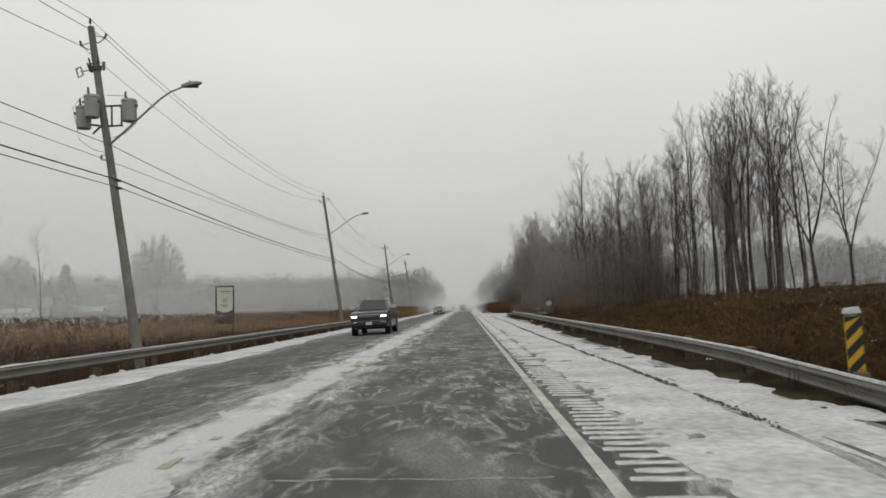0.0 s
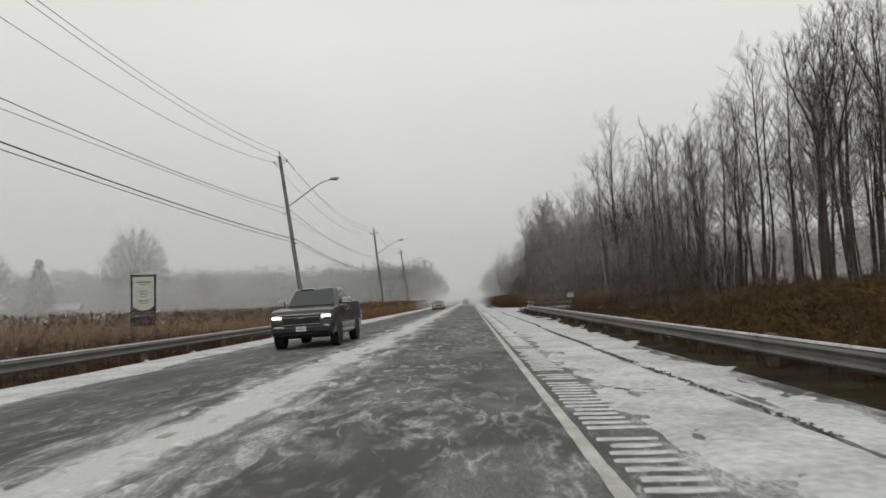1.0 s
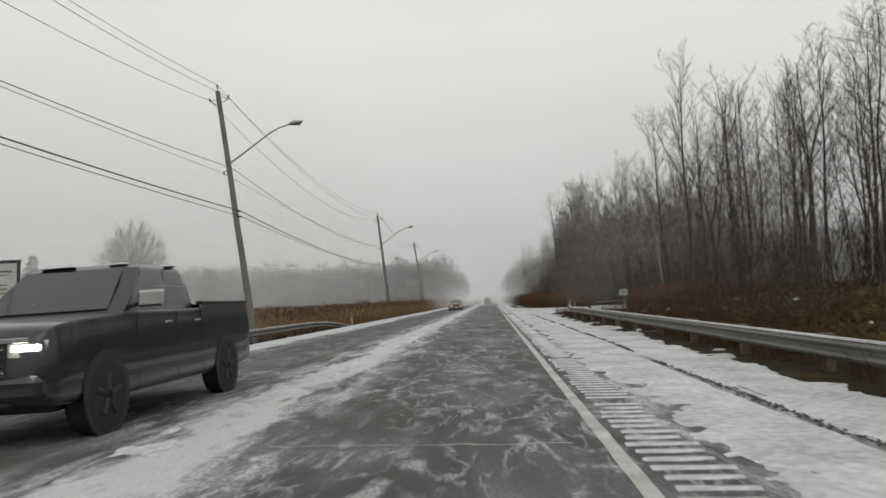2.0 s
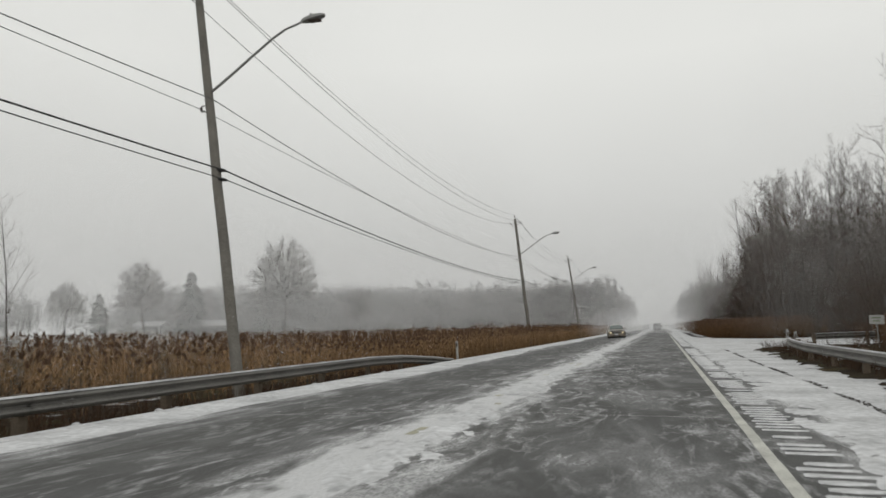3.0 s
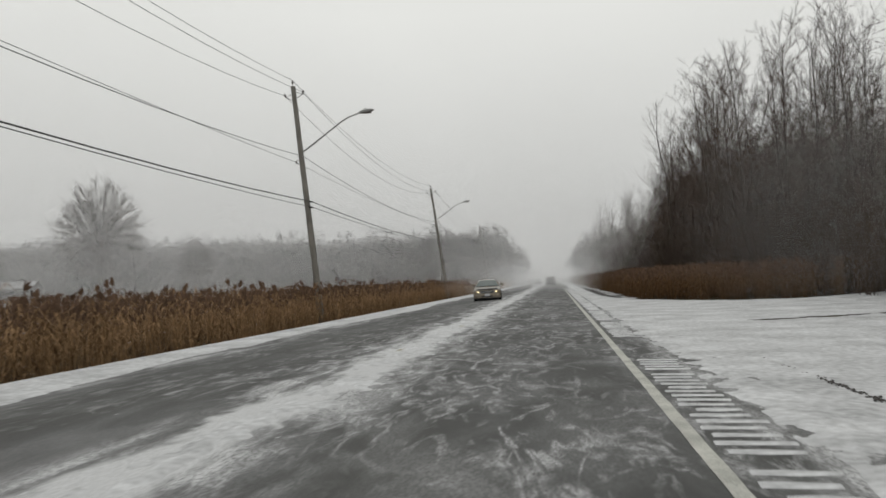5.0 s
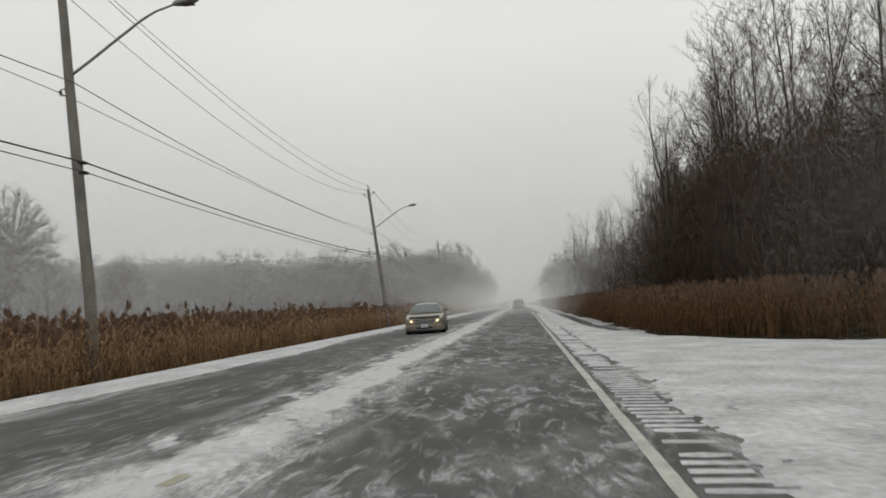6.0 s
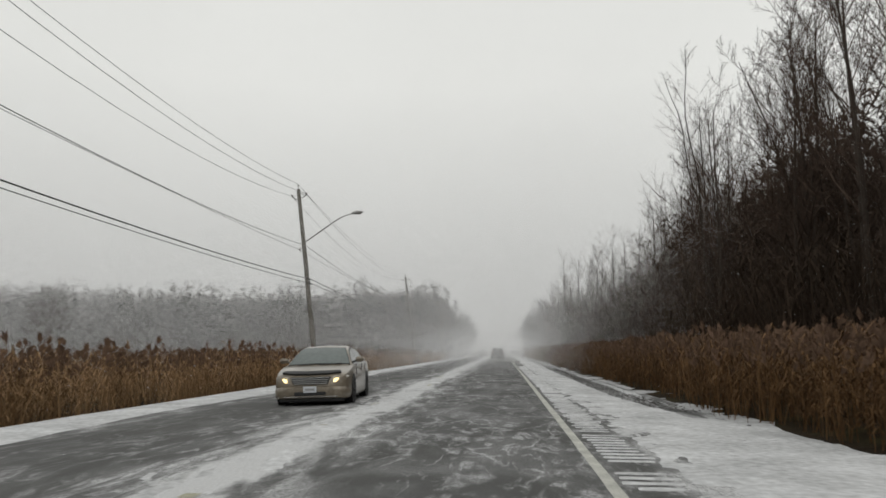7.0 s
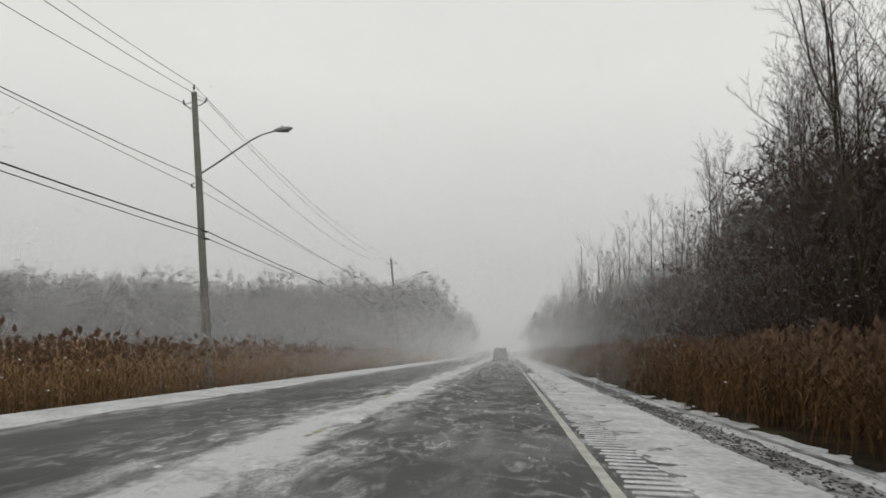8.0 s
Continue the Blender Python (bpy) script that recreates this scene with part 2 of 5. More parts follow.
# ------------------------------------------------------------------ mesh building
class Geo:
    """Collects faces for one mesh."""
    def __init__(self):
        self.v, self.f = [], []

    def add(self, verts, faces):
        o = len(self.v)
        self.v += [tuple(p) for p in verts]
        self.f += [tuple(i + o for i in q) for q in faces]
        return self

    def box(self, c, s, bevel=0.0, turn=None):
        """A box with chamfered edges, centre c, size s."""
        bm = bmesh.new()
        bmesh.ops.create_cube(bm, size=1.0)
        for q in bm.verts:
            q.co = Vector((q.co.x * s[0], q.co.y * s[1], q.co.z * s[2]))
        if bevel:
            bmesh.ops.bevel(bm, geom=bm.edges[:], offset=bevel, segments=1, affect="EDGES")
        m = Matrix.Translation(c) @ (turn or Matrix.Identity(4))
        bm.verts.index_update()
        self.add([m @ q.co for q in bm.verts], [[q.index for q in f.verts] for f in bm.faces])
        bm.free()
        return self

    def tube(self, pts, radii, sides=8, cap=True):
        """A round bar along a polyline, with a radius at each point."""
        pts = [Vector(p) for p in pts]
        ring, faces, n = [], [], len(pts)
        for i, p in enumerate(pts):
            d = (pts[min(i + 1, n - 1)] - pts[max(i - 1, 0)]).normalized()
            u = d.orthogonal().normalized() if i == 0 else (u - d * u.dot(d)).normalized()
            w = d.cross(u)
            r = radii[i] if isinstance(radii, (list, tuple)) else radii
            ring += [p + (u * math.cos(a) + w * math.sin(a)) * r for a in (2 * math.pi * k / sides for k in range(sides))]
        for i in range(n - 1):
            for k in range(sides):
                a, b = i * sides + k, i * sides + (k + 1) % sides
                faces.append((a, b, b + sides, a + sides))
        if cap:
            faces += [tuple(range(sides))[::-1], tuple(range((n - 1) * sides, n * sides))]
        return self.add(ring, faces)

    def loft(self, secs, cap=True):
        """Skin over sections of equal point count."""
        n, k = len(secs), len(secs[0])
        fs = [(i * k + j, i * k + (j + 1) % k, (i + 1) * k + (j + 1) % k, (i + 1) * k + j) for i in range(n - 1) for j in range(k)]
        if cap:
            fs += [tuple(range(k))[::-1], tuple(range((n - 1) * k, n * k))]
        return self.add([p for s in secs for p in s], fs)

    def smooth_loft(self, secs, around=3, along=4):
        """Skin over sections, rounded by a spline both ways."""
        def spline(p, k, closed):
            n = len(p)
            at = (lambda i: p[i % n]) if closed else (lambda i: p[min(max(i, 0), n - 1)])
            out = []
            for i in range(n if closed else n - 1):
                a, b, c, d = at(i - 1), at(i), at(i + 1), at(i + 2)
                for j in range(k):
                    s = j / k
                    out.append(.5 * (2 * b + (c - a) * s + (2 * a - 5 * b + 4 * c - d) * s * s + (3 * b - a - 3 * c + d) * s ** 3))
            return out if closed else out + [p[-1]]
        rings = [spline([Vector(q) for q in s], around, True) for s in secs]
        cols = [spline([r[k] for r in rings], along, False) for k in range(len(rings[0]))]
        return self.loft([[col[i] for col in cols] for i in range(len(cols[0]))])

    def panel(self, q, thick=0.006, lift=0.004, inset=0.0):
        """A thin slab over the quad q, lifted off it along its normal."""
        q = [Vector(p) for p in q]
        c = sum(q, Vector()) / 4
        q = [p + (c - p) * inset for p in q]
        nrm = (q[1] - q[0]).cross(q[3] - q[0]).normalized()
        return self.loft([[p + nrm * (lift - thick) for p in q], [p + nrm * lift for p in q]])

    def revolve(self, profile, origin, axis="z", sides=20):
        """Turned shape from (radius, height) pairs."""
        vs, fs, n = [], [], len(profile)
        for r, h in profile:
            for k in range(sides):
                a = 2 * math.pi * k / sides
                p = (r * math.cos(a), r * math.sin(a), h)
                p = p if axis == "z" else (h, r * math.cos(a), r * math.sin(a))
                vs.append(Vector(p) + Vector(origin))
        for i in range(n - 1):
            for k in range(sides):
                a, b = i * sides + k, i * sides + (k + 1) % sides
                fs.append((a, b, b + sides, a + sides))
        fs += [tuple(range(sides))[::-1], tuple(range((n - 1) * sides, n * sides))]
        return self.add(vs, fs)

    def mesh(self, name, mat, smooth=False):
        me = bpy.data.meshes.new(name)
        me.from_pydata(self.v, [], self.f)
        me.materials.append(mat)
        if smooth:
            me.polygons.foreach_set("use_smooth", [True] * len(me.polygons))
            me.set_sharp_from_angle(angle=radians(38))
        me.update()
        return me


def part(name, geo, mat, parent=None, label="", smooth=False, at=None):
    me = geo if isinstance(geo, bpy.types.Mesh) else geo.mesh(name, mat, smooth)
    ob = new(name, me)
    if parent:
        ob.parent = parent
    if at is not None:
        ob.matrix_basis = at
    return tagged(ob, label)


def thing(name, label, category, group="", m=None, kind=""):
    ob = tagged(new(name), label, category, group, kind)
    ob.empty_display_size = 0.2
    if m is not None:
        ob.matrix_basis = m
    return ob


def big_mesh(name, verts, tris, mat, smooth=False):
    """A mesh from arrays of triangles, for what is too many for lists."""
    verts, tris = np.asarray(verts, dtype=np.float32), np.asarray(tris, dtype=np.int32)
    me = bpy.data.meshes.new(name)
    k = tris.shape[1]
    me.vertices.add(len(verts)); me.vertices.foreach_set("co", verts.ravel())
    me.loops.add(tris.size); me.loops.foreach_set("vertex_index", tris.ravel())
    me.polygons.add(len(tris))
    me.polygons.foreach_set("loop_start", np.arange(0, tris.size, k, dtype=np.int32))
    me.polygons.foreach_set("loop_total", np.full(len(tris), k, dtype=np.int32))
    if smooth:
        me.polygons.foreach_set("use_smooth", np.ones(len(tris), dtype=bool))
    me.materials.append(mat)
    me.update(calc_edges=True)
    return me


def tri_arrays(geo):
    """A Geo's corners and triangles as arrays."""
    t = []
    for q in geo.f:
        t += [(q[0], q[i], q[i + 1]) for i in range(1, len(q) - 1)]
    return np.array(geo.v, dtype=np.float32), np.array(t, dtype=np.int32)


def scatter(bases, spots, rng_, smin, smax, lean=0.06):
    """Many copies of some small forms as one pair of arrays: spots is an array of places."""
    which = rng_.integers(0, len(bases), len(spots))
    vs, ts, o = [], [], 0
    for b, (bv, bt) in enumerate(bases):
        p = spots[which == b]
        if not len(p):
            continue
        a = rng_.uniform(0, 2 * np.pi, len(p)); s = rng_.uniform(smin, smax, len(p))
        lx, ly = rng_.normal(0, lean, (2, len(p)))
        c, d = np.cos(a) * s, np.sin(a) * s
        x = bv[None, :, 0] * c[:, None] - bv[None, :, 1] * d[:, None]
        y = bv[None, :, 0] * d[:, None] + bv[None, :, 1] * c[:, None]
        z = bv[None, :, 2] * s[:, None]
        x = x + z * lx[:, None]; y = y + z * ly[:, None]
        v = np.stack([x, y, z], -1) + p[:, None, :]
        vs.append(v.reshape(-1, 3))
        ts.append((bt[None] + (np.arange(len(p)) * len(bv))[:, None, None]).reshape(-1, 3) + o)
        o += v.shape[0] * v.shape[1]
    return np.concatenate(vs), np.concatenate(ts)


# smooth value noise on arrays
_tab = np.random.default_rng(7).random((256, 256))


def vnoise(x, y):
    xi, yi = np.floor(x).astype(int), np.floor(y).astype(int)
    fx, fy = x - xi, y - yi
    fx, fy = fx * fx * (3 - 2 * fx), fy * fy * (3 - 2 * fy)
    g = lambda i, j: _tab[i & 255, j & 255]
    return (g(xi, yi) * (1 - fx) + g(xi + 1, yi) * fx) * (1 - fy) + (g(xi, yi + 1) * (1 - fx) + g(xi + 1, yi + 1) * fx) * fy


def fbm(x, y, octaves=4):
    s, a, t = 0, 0.5, 0
    for k in range(octaves):
        s = s + a * vnoise(x * 2 ** k + 17.3 * k, y * 2 ** k + 5.1 * k); t += a; a *= 0.55
    return s / t


def ramp(x, pts):
    return np.interp(x, [p[0] for p in pts], [p[1] for p in pts])


LEFT_EDGE, RIGHT_EDGE = -6.35, 7.25      # edges of the paved surface


def ground_z(x, y):
    """Height of the land: crowned road, ditches, a bank on the wooded side, a slow rise to the field."""
    x, y = np.asarray(x, float), np.asarray(y, float)
    z = ramp(x, [(-400, 4.0), (-150, 2.6), (-100, 1.2), (-45, -0.1), (-16, -0.6), (-9, -0.75), (-6.9, -0.2), (-6.35, -0.127),
                 (0, 0), (7.25, -0.145), (7.7, -0.13), (8.7, -0.08), (10, -0.15), (13, -0.02), (20, 0.75), (28, 1.25), (60, 1.5), (400, 3.0)])
    drive = ramp(y, [(90, 0), (95, 1), (119, 1), (124, 0)]) * ramp(x, [(7.0, 0), (7.3, 1), (60, 1)])
    z = z * (1 - drive) + drive * ramp(x, [(7, -0.14), (14, -0.12), (24, 0.3), (60, 1.5)])
    rough = (fbm(x * 0.35, y * 0.35) - 0.5) * ramp(np.abs(x), [(7.3, 0), (10, 0.22), (80, 0.5)])
    return z + rough * (1 - 0.8 * drive)


# ------------------------------------------------------------------ setting: land, road, snow
def axis_steps(spans):
    out = [spans[0][0]]
    for a, b, s in spans:
        out += list(np.linspace(a, b, max(1, int(round((b - a) / s))) + 1)[1:])
    return np.array(out)


def sheet(name, xs, ys, zfun, mat, smooth=True):
    X, Y = np.meshgrid(xs, ys)
    Z = zfun(X, Y)
    n, k = X.shape
    idx = np.arange(n * k).reshape(n, k)
    q = np.stack([idx[:-1, :-1], idx[:-1, 1:], idx[1:, 1:], idx[1:, :-1]], -1).reshape(-1, 4)
    return big_mesh(name, np.stack([X, Y, Z], -1).reshape(-1, 3), q, mat, smooth)


gx = axis_steps([(-900, -160, 60), (-160, -40, 5), (-40, -10, 1.5), (-10, -6.35, 0.6), (-6.35, 7.25, 3.4), (7.25, 16, 0.6), (16, 60, 2), (60, 160, 20), (160, 900, 90)])
gy = axis_steps([(-400, -20, 40), (-20, 270, 1.5), (270, 500, 10), (500, 1600, 110)])
ground = tagged(new("ground", sheet("ground", gx, gy, lambda x, y: ground_z(x, y) - ((x > -6.3) & (x < 7.2)) * 0.25, M_GROUND)),
                "dead brown grass and soil dusted with snow", "ground", kind="structure")

rx = axis_steps([(LEFT_EDGE, 0, 1.6), (0, RIGHT_EDGE, 1.8)])
ry = axis_steps([(-60, 330, 3), (330, 1500, 90)])
road = tagged(new("road", sheet("road", rx, ry, lambda x, y: -0.02 * np.abs(x), M_ASPHALT, False)),
              "grey asphalt two-lane road with wisps of blown snow", "road", kind="structure")


def strip(name, x0, x1, y0, y1, lift, mat, step=3.0, wear=0.0, seed=0, bare=1.0):
    """A painted line lying on the road's crown, its edges slightly worn."""
    ys = np.arange(y0, y1 + 0.01, step)
    jx = (fbm(ys * 1.7 + seed, ys * 0 + seed, 3) - 0.5) * wear
    kx = (fbm(ys * 1.9 + seed + 40, ys * 0 + seed, 3) - 0.5) * wear
    v = np.concatenate([np.stack([x0 + jx, ys, -0.02 * np.abs(x0 + jx) + lift], -1), np.stack([x1 + kx, ys, -0.02 * np.abs(x1 + kx) + lift], -1)])
    n = len(ys); i = np.arange(n - 1)
    i = i[fbm(ys[:-1] * .8 + seed, ys[:-1] * 0 + x0 * 9 + 5, 4) < bare]
    return big_mesh(name, v, np.stack([i, i + n, i + n + 1, i + 1], -1), mat)


edge_line = tagged(new("edge_line", strip("edge_line", 3.84, 3.97, -20, 330, 0.005, M_LINE, 0.1, 0.018)), "worn white painted edge line on asphalt", "road marking", kind="structure")
for x in (-0.22, 0.10):
    tagged(new("centre_line", strip("centre_line", x, x + 0.12, -20, 330, 0.005, M_YELLOW, 0.1, 0.10, 9, 0.27)), "worn yellow centre line half buried in snow", "road marking", kind="structure")


def snow_sheet(name, xs, ys, depth, base=None, label="", kind="structure"):
    """Lying snow: a bumpy sheet that dips under the surface where there is none."""
    def z(x, y):
        h = depth(x, y)
        b = (-0.02 * np.abs(x)) if base is None else base(x, y)
        return b + np.clip(h * 0.07, -0.02, 0.025) + 0.002
    X, Y = np.meshgrid(xs, ys)
    H = depth(X, Y); Z = z(X, Y)
    n, k = X.shape
    idx = np.arange(n * k).reshape(n, k)
    keep = np.maximum(np.maximum(H[:-1, :-1], H[1:, 1:]), np.maximum(H[:-1, 1:], H[1:, :-1])) > 0
    q = np.stack([idx[:-1, :-1], idx[:-1, 1:], idx[1:, 1:], idx[1:, :-1]], -1)[keep]
    used = np.unique(q); lut = np.zeros(n * k, dtype=np.int64); lut[used] = np.arange(len(used))
    v = np.stack([X, Y, Z], -1).reshape(-1, 3)[used]
    return tagged(new(name, big_mesh(name, v, lut[q], M_SNOW, True)), label, "snow", kind=kind)


def centre_depth(x, y):
    mid = (fbm(y * 0.05, y * 0 + 3.0, 3) - 0.5) * 0.5 + 0.02
    half = 0.52 + (fbm(y * 0.16 + 9, y * 0, 3) - 0.5) * 0.5
    rag = (fbm(x * 2.0 + y * 0.25, y * 0.5 - x * 0.5, 4) - 0.5) * 1.0 + (fbm(x * 5 + y * 2.2, y * 1.6 - x * 1.2, 5) - 0.5) * 1.7
    return (half - np.abs(x - mid)) * 0.85 + rag - 0.42


def right_depth(x, y):
    rag = (fbm(x * 1.6 - y * 0.3, y * 0.75, 5) - 0.5) * 1.1
    inner = 4.68 + (fbm(y * 0.12, y * 0 + 8, 3) - 0.5) * 0.5
    d = np.minimum((x - inner) * 1.5, 0.36) + rag * 0.72
    d = np.minimum(d, (ramp(y, [(14, 7.3), (20, 6.95), (32, 6.95), (45, 7.3), (89, 7.3), (93, 7.7), (119, 7.7), (124, 7.3)]) - x) * 0.55 + rag * 1.0 + 0.06)
    # the broken dark edge of the pavement
    lx = 6.05 + (fbm(y * 0.09, y * 0 + 21, 3) - 0.5) * 0.35
    broken = (fbm(y * 1.1, x * 2 + 4, 3) - 0.42) * 0.6
    gap = np.exp(-((x - lx) / 0.09) ** 2) * ramp(y, [(60, 1.0), (88, 0.5), (92, 0)])
    d = d - gap * (0.55 + broken)
    track = np.exp(-((x - lx - .24) / 0.06) ** 2) * ramp(y, [(0, 1), (40, .8), (55, 0)])
    d = d - track * (0.36 + broken * .8)
    # wind-scoured holes and crumbs, most of them beside the rumble strip
    holes = np.clip(fbm(x * 3.2 + 3, y * 2.6, 4) - ramp(x, [(4.5, .52), (5.1, .57), (5.5, .72), (8, .76)]), 0, 1)
    d = d - holes * 3.0
    # bare wheel track of wet gravel further on
    tx = ramp(y, [(118, 7.0), (128, 6.85), (136, 6.35), (160, 6.4), (330, 6.8)])
    bare = np.exp(-((x - tx) / 0.42) ** 4) * ramp(y, [(123, 0), (131, 1), (330, 1)]) + .75 * np.exp(-((x - 7.04) / 0.12) ** 2) * ramp(y, [(128, 0), (136, 1), (330, 1)])
    return d - bare * (0.62 + rag * 0.5)


def left_depth(x, y):
    rag = (fbm(x * 1.1 + 30, y * 0.28 + x * 0.3, 5) - 0.5) * 1.3
    inner = -4.65 + (fbm(y * 0.05, y * 0 + 14, 3) - 0.5) * 0.8
    d = np.minimum((inner - x) * 0.8, 0.40) + rag * 0.55
    d = np.minimum(d, (x + 6.55) * 1.2 + rag * 0.3 + 0.08)
    lx = -5.95 + (fbm(y * 0.06, y * 0 + 33, 3) - 0.5) * 0.12
    return d - np.exp(-((x - lx) / 0.05) ** 2) * (0.42 + (fbm(y * 0.7, y * 0 + 2, 3) - 0.5) * 0.5)


def verge(x, y):
    return np.where((x > 7.2) | (x < -6.3), ground_z(x, y), -0.02 * np.abs(x))


near_y = np.arange(-6, 140, 0.13)
far_y = np.concatenate([np.arange(140, 200, 0.35), np.arange(200, 331, 1.0)])
for nm, span, fine, coarse, fun, lab in (
        ("centre_snow", (-1.3, 1.3), 0.05, 0.16, centre_depth, "ragged strip of snow along the road's centre"),
        ("right_shoulder_snow", (4.2, 8.1), 0.085, 0.18, right_depth, "wind-packed snow on the paved shoulder"),
        ("left_shoulder_snow", (-6.7, -2.9), 0.10, 0.2, left_depth, "smooth band of snow along the road's edge")):
    snow_sheet(nm, np.arange(span[0], span[1] + 0.01, fine), near_y if fine > .06 else np.arange(-6, 140.01, .075), fun, verge, lab)
    snow_sheet(nm, np.arange(span[0], span[1] + 0.01, coarse), far_y, fun, verge, lab)


def drive_depth(x, y):
    rag = (fbm(x * 0.8 + 70, y * 0.8, 5) - 0.5)
    far = ramp(x, [(7, 124), (10, 117.5), (14, 116), (30, 117)])
    near = ramp(x, [(7, 90), (9, 95), (12, 96.5), (30, 97)])
    d = np.minimum(np.minimum(y - near, far - y) * 0.5 + rag * 0.6, 0.4) + rag * 0.5
    d = np.minimum(d, (x - 7.15) * .8)
    ruts = np.exp(-((y - 101 - (x - 6) * 0.25) / 1.1) ** 2) + np.exp(-((y - 105.5 - (x - 6) * 0.1) / 0.7) ** 2) * 0.7
    return d - ruts * (0.42 + rag * 0.9) * ramp(x, [(6.5, 0), (8, 1), (20, 1)])


snow_sheet("driveway_snow", np.arange(6.9, 30, 0.13), np.arange(88, 126, 0.16), drive_depth, lambda x, y: ground_z(x, y) + 0.01, "snow-covered side driveway with dark tyre ruts")


# ------------------------------------------------------------------ utility poles, street lights and wires
POLES = [(24.97, 11.45, 8.0), (66.73, 11.7, 6.9), (114.1, 11.0, 5.2), (156.25, 11.1, 6.6), (206.9, 10.7, 6.9), (254.0, 10.8, 6.0)]
POLE_X, ROOT, CABLE = -8.14, (7.30, 8.2, 7.8, 7.83, 7.6, 7.6), (6.02, 5.9, 5.4, 5.55, 5.4, 5.4)


def pole_point(i, h, dx=0.0, dy=0.0):
    y, top, lean = POLES[i]
    return Vector((POLE_X - math.tan(radians(lean)) * h + dx, y + dy, h))


def insulator(geo, base, way, length=0.16):
    """A small ribbed porcelain pin."""
    b, w = Vector(base), Vector(way).normalized()
    geo.tube([b + w * (length * k / 8) for k in range(9)], [0.018, 0.05, 0.03, 0.055, 0.03, 0.05, 0.028, 0.04, 0.02], 8)


def utility_pole(i):
    y, top, lean = POLES[i]
    foot = float(ground_z(POLE_X, y)) - 0.3
    label = "leaning weathered timber utility pole with a street light arm" if i else "leaning timber utility pole carrying three grey transformers"
    t = thing("utility_pole", label, "utility pole", "utility poles along the road")
    hs = np.linspace(foot, top, 9)
    r = random.Random(i)
    pts = [pole_point(i, h) + Vector((r.uniform(-.012, .012), r.uniform(-.012, .012), 0)) for h in hs]
    part("shaft", Geo().tube(pts, [0.165 - 0.055 * k / 8 for k in range(9)], 14), M_POLE, t, smooth=True)
    # top pin and side brackets
    g = Geo(); p = pole_point(i, top)
    g.tube([p - Vector((0, 0, .1)), p + Vector((-.01, 0, .14))], 0.016, 6)
    part("top_pin", g, M_GREYMETAL, t)
    g = Geo(); insulator(g, p + Vector((-.01, 0, .12)), (0, 0, 1), 0.2)
    part("insulator", g, M_PORC, t, smooth=True)
    for s in (-1, 1):
        g = Geo(); a = pole_point(i, top - (0.62 if i else .78) + (0.10 if i else .22) * (s > 0)); b = a + Vector((s * 0.42, 0, .12))
        g.tube([a, a + Vector((s * 0.2, 0, -.02)), b], 0.022, 6).tube([a + Vector((0, 0, .26)), a + Vector((s * .22, 0, .2)), b], 0.016, 6)
        part("bracket", g, M_GREYMETAL, t)
        g = Geo(); insulator(g, b - Vector((0, 0, .02)), (s * .3, 0, 1), 0.22)
        part("insulator", g, M_PORC, t, smooth=True)
    # street light: an arm over the road with a flat head
    a = pole_point(i, ROOT[i], 0.1)
    kx, kz = (1.0, 1.0) if i else (.89, 1.12)
    sx, sz = 3.25 * kx, 1.72 * kz
    arm = [a] + [a + Vector((q * kx, 0, w * kz)) for q, w in ((.55, .36), (1.3, .88), (1.95, 1.32), (2.35, 1.53), (2.75, 1.64))] + [a + Vector((sx - .35, 0, sz - .02))]
    part("light_arm", Geo().tube(arm, [.042, .04, .038, .035, .032, .03, .028], 8), M_GREYMETAL, t, smooth=True)
    part("arm_clamp", Geo().box(a - Vector((.05, 0, 0)), (.10, .12, .42), .015), M_GREYMETAL, t)
    h = a + Vector((sx - .05, 0, sz + .02))
    secs = []
    for dx, w, hh in ((-.36, .05, .045), (-.22, .10, .075), (0, .15, .085), (.22, .13, .06), (.34, .06, .03)):
        secs.append([h + Vector((dx, q[0] * w, q[1] * hh + dx * .12)) for q in ((-1, -.6), (-.7, -1), (.7, -1), (1, -.6), (1, .4), (.55, 1), (-.55, 1), (-1, .4))])
    head = part("luminaire", Geo().loft(secs), M_GREYMETAL, t, "grey cobra-head street light, unlit")
    part("lens", Geo().box(h + Vector((.05, 0, -.09)), (.34, .2, .03), .01), M_PORC, head)
    part("photocell", Geo().revolve([(.03, .07), (.035, .12), (.02, .15)], h + Vector((-.08, 0, 0)), "z", 8), M_GREYMETAL, head)
    # clamps of the lower cables
    for dz in (0, -.27):
        part("cable_clamp", Geo().box(pole_point(i, CABLE[i] + dz, .16), (.18, .22, .07), .012), M_BLACK, t)
    g = Geo(); q = pole_point(i, ROOT[i] - .47, -.28)
    g.tube([q + Vector((.2, 0, .1)), q + Vector((0, 0, .08)), q + Vector((-.03, 0, 0)), q + Vector((0, 0, -.08)), q + Vector((.2, 0, -.1))], .018, 6)
    part("wire_bracket", g, M_GREYMETAL, t)
    part("insulator", Geo().revolve([(.03, -.05), (.045, -.03), (.03, 0), (.045, .03), (.03, .05)], q, "z", 8), M_PORC, t)
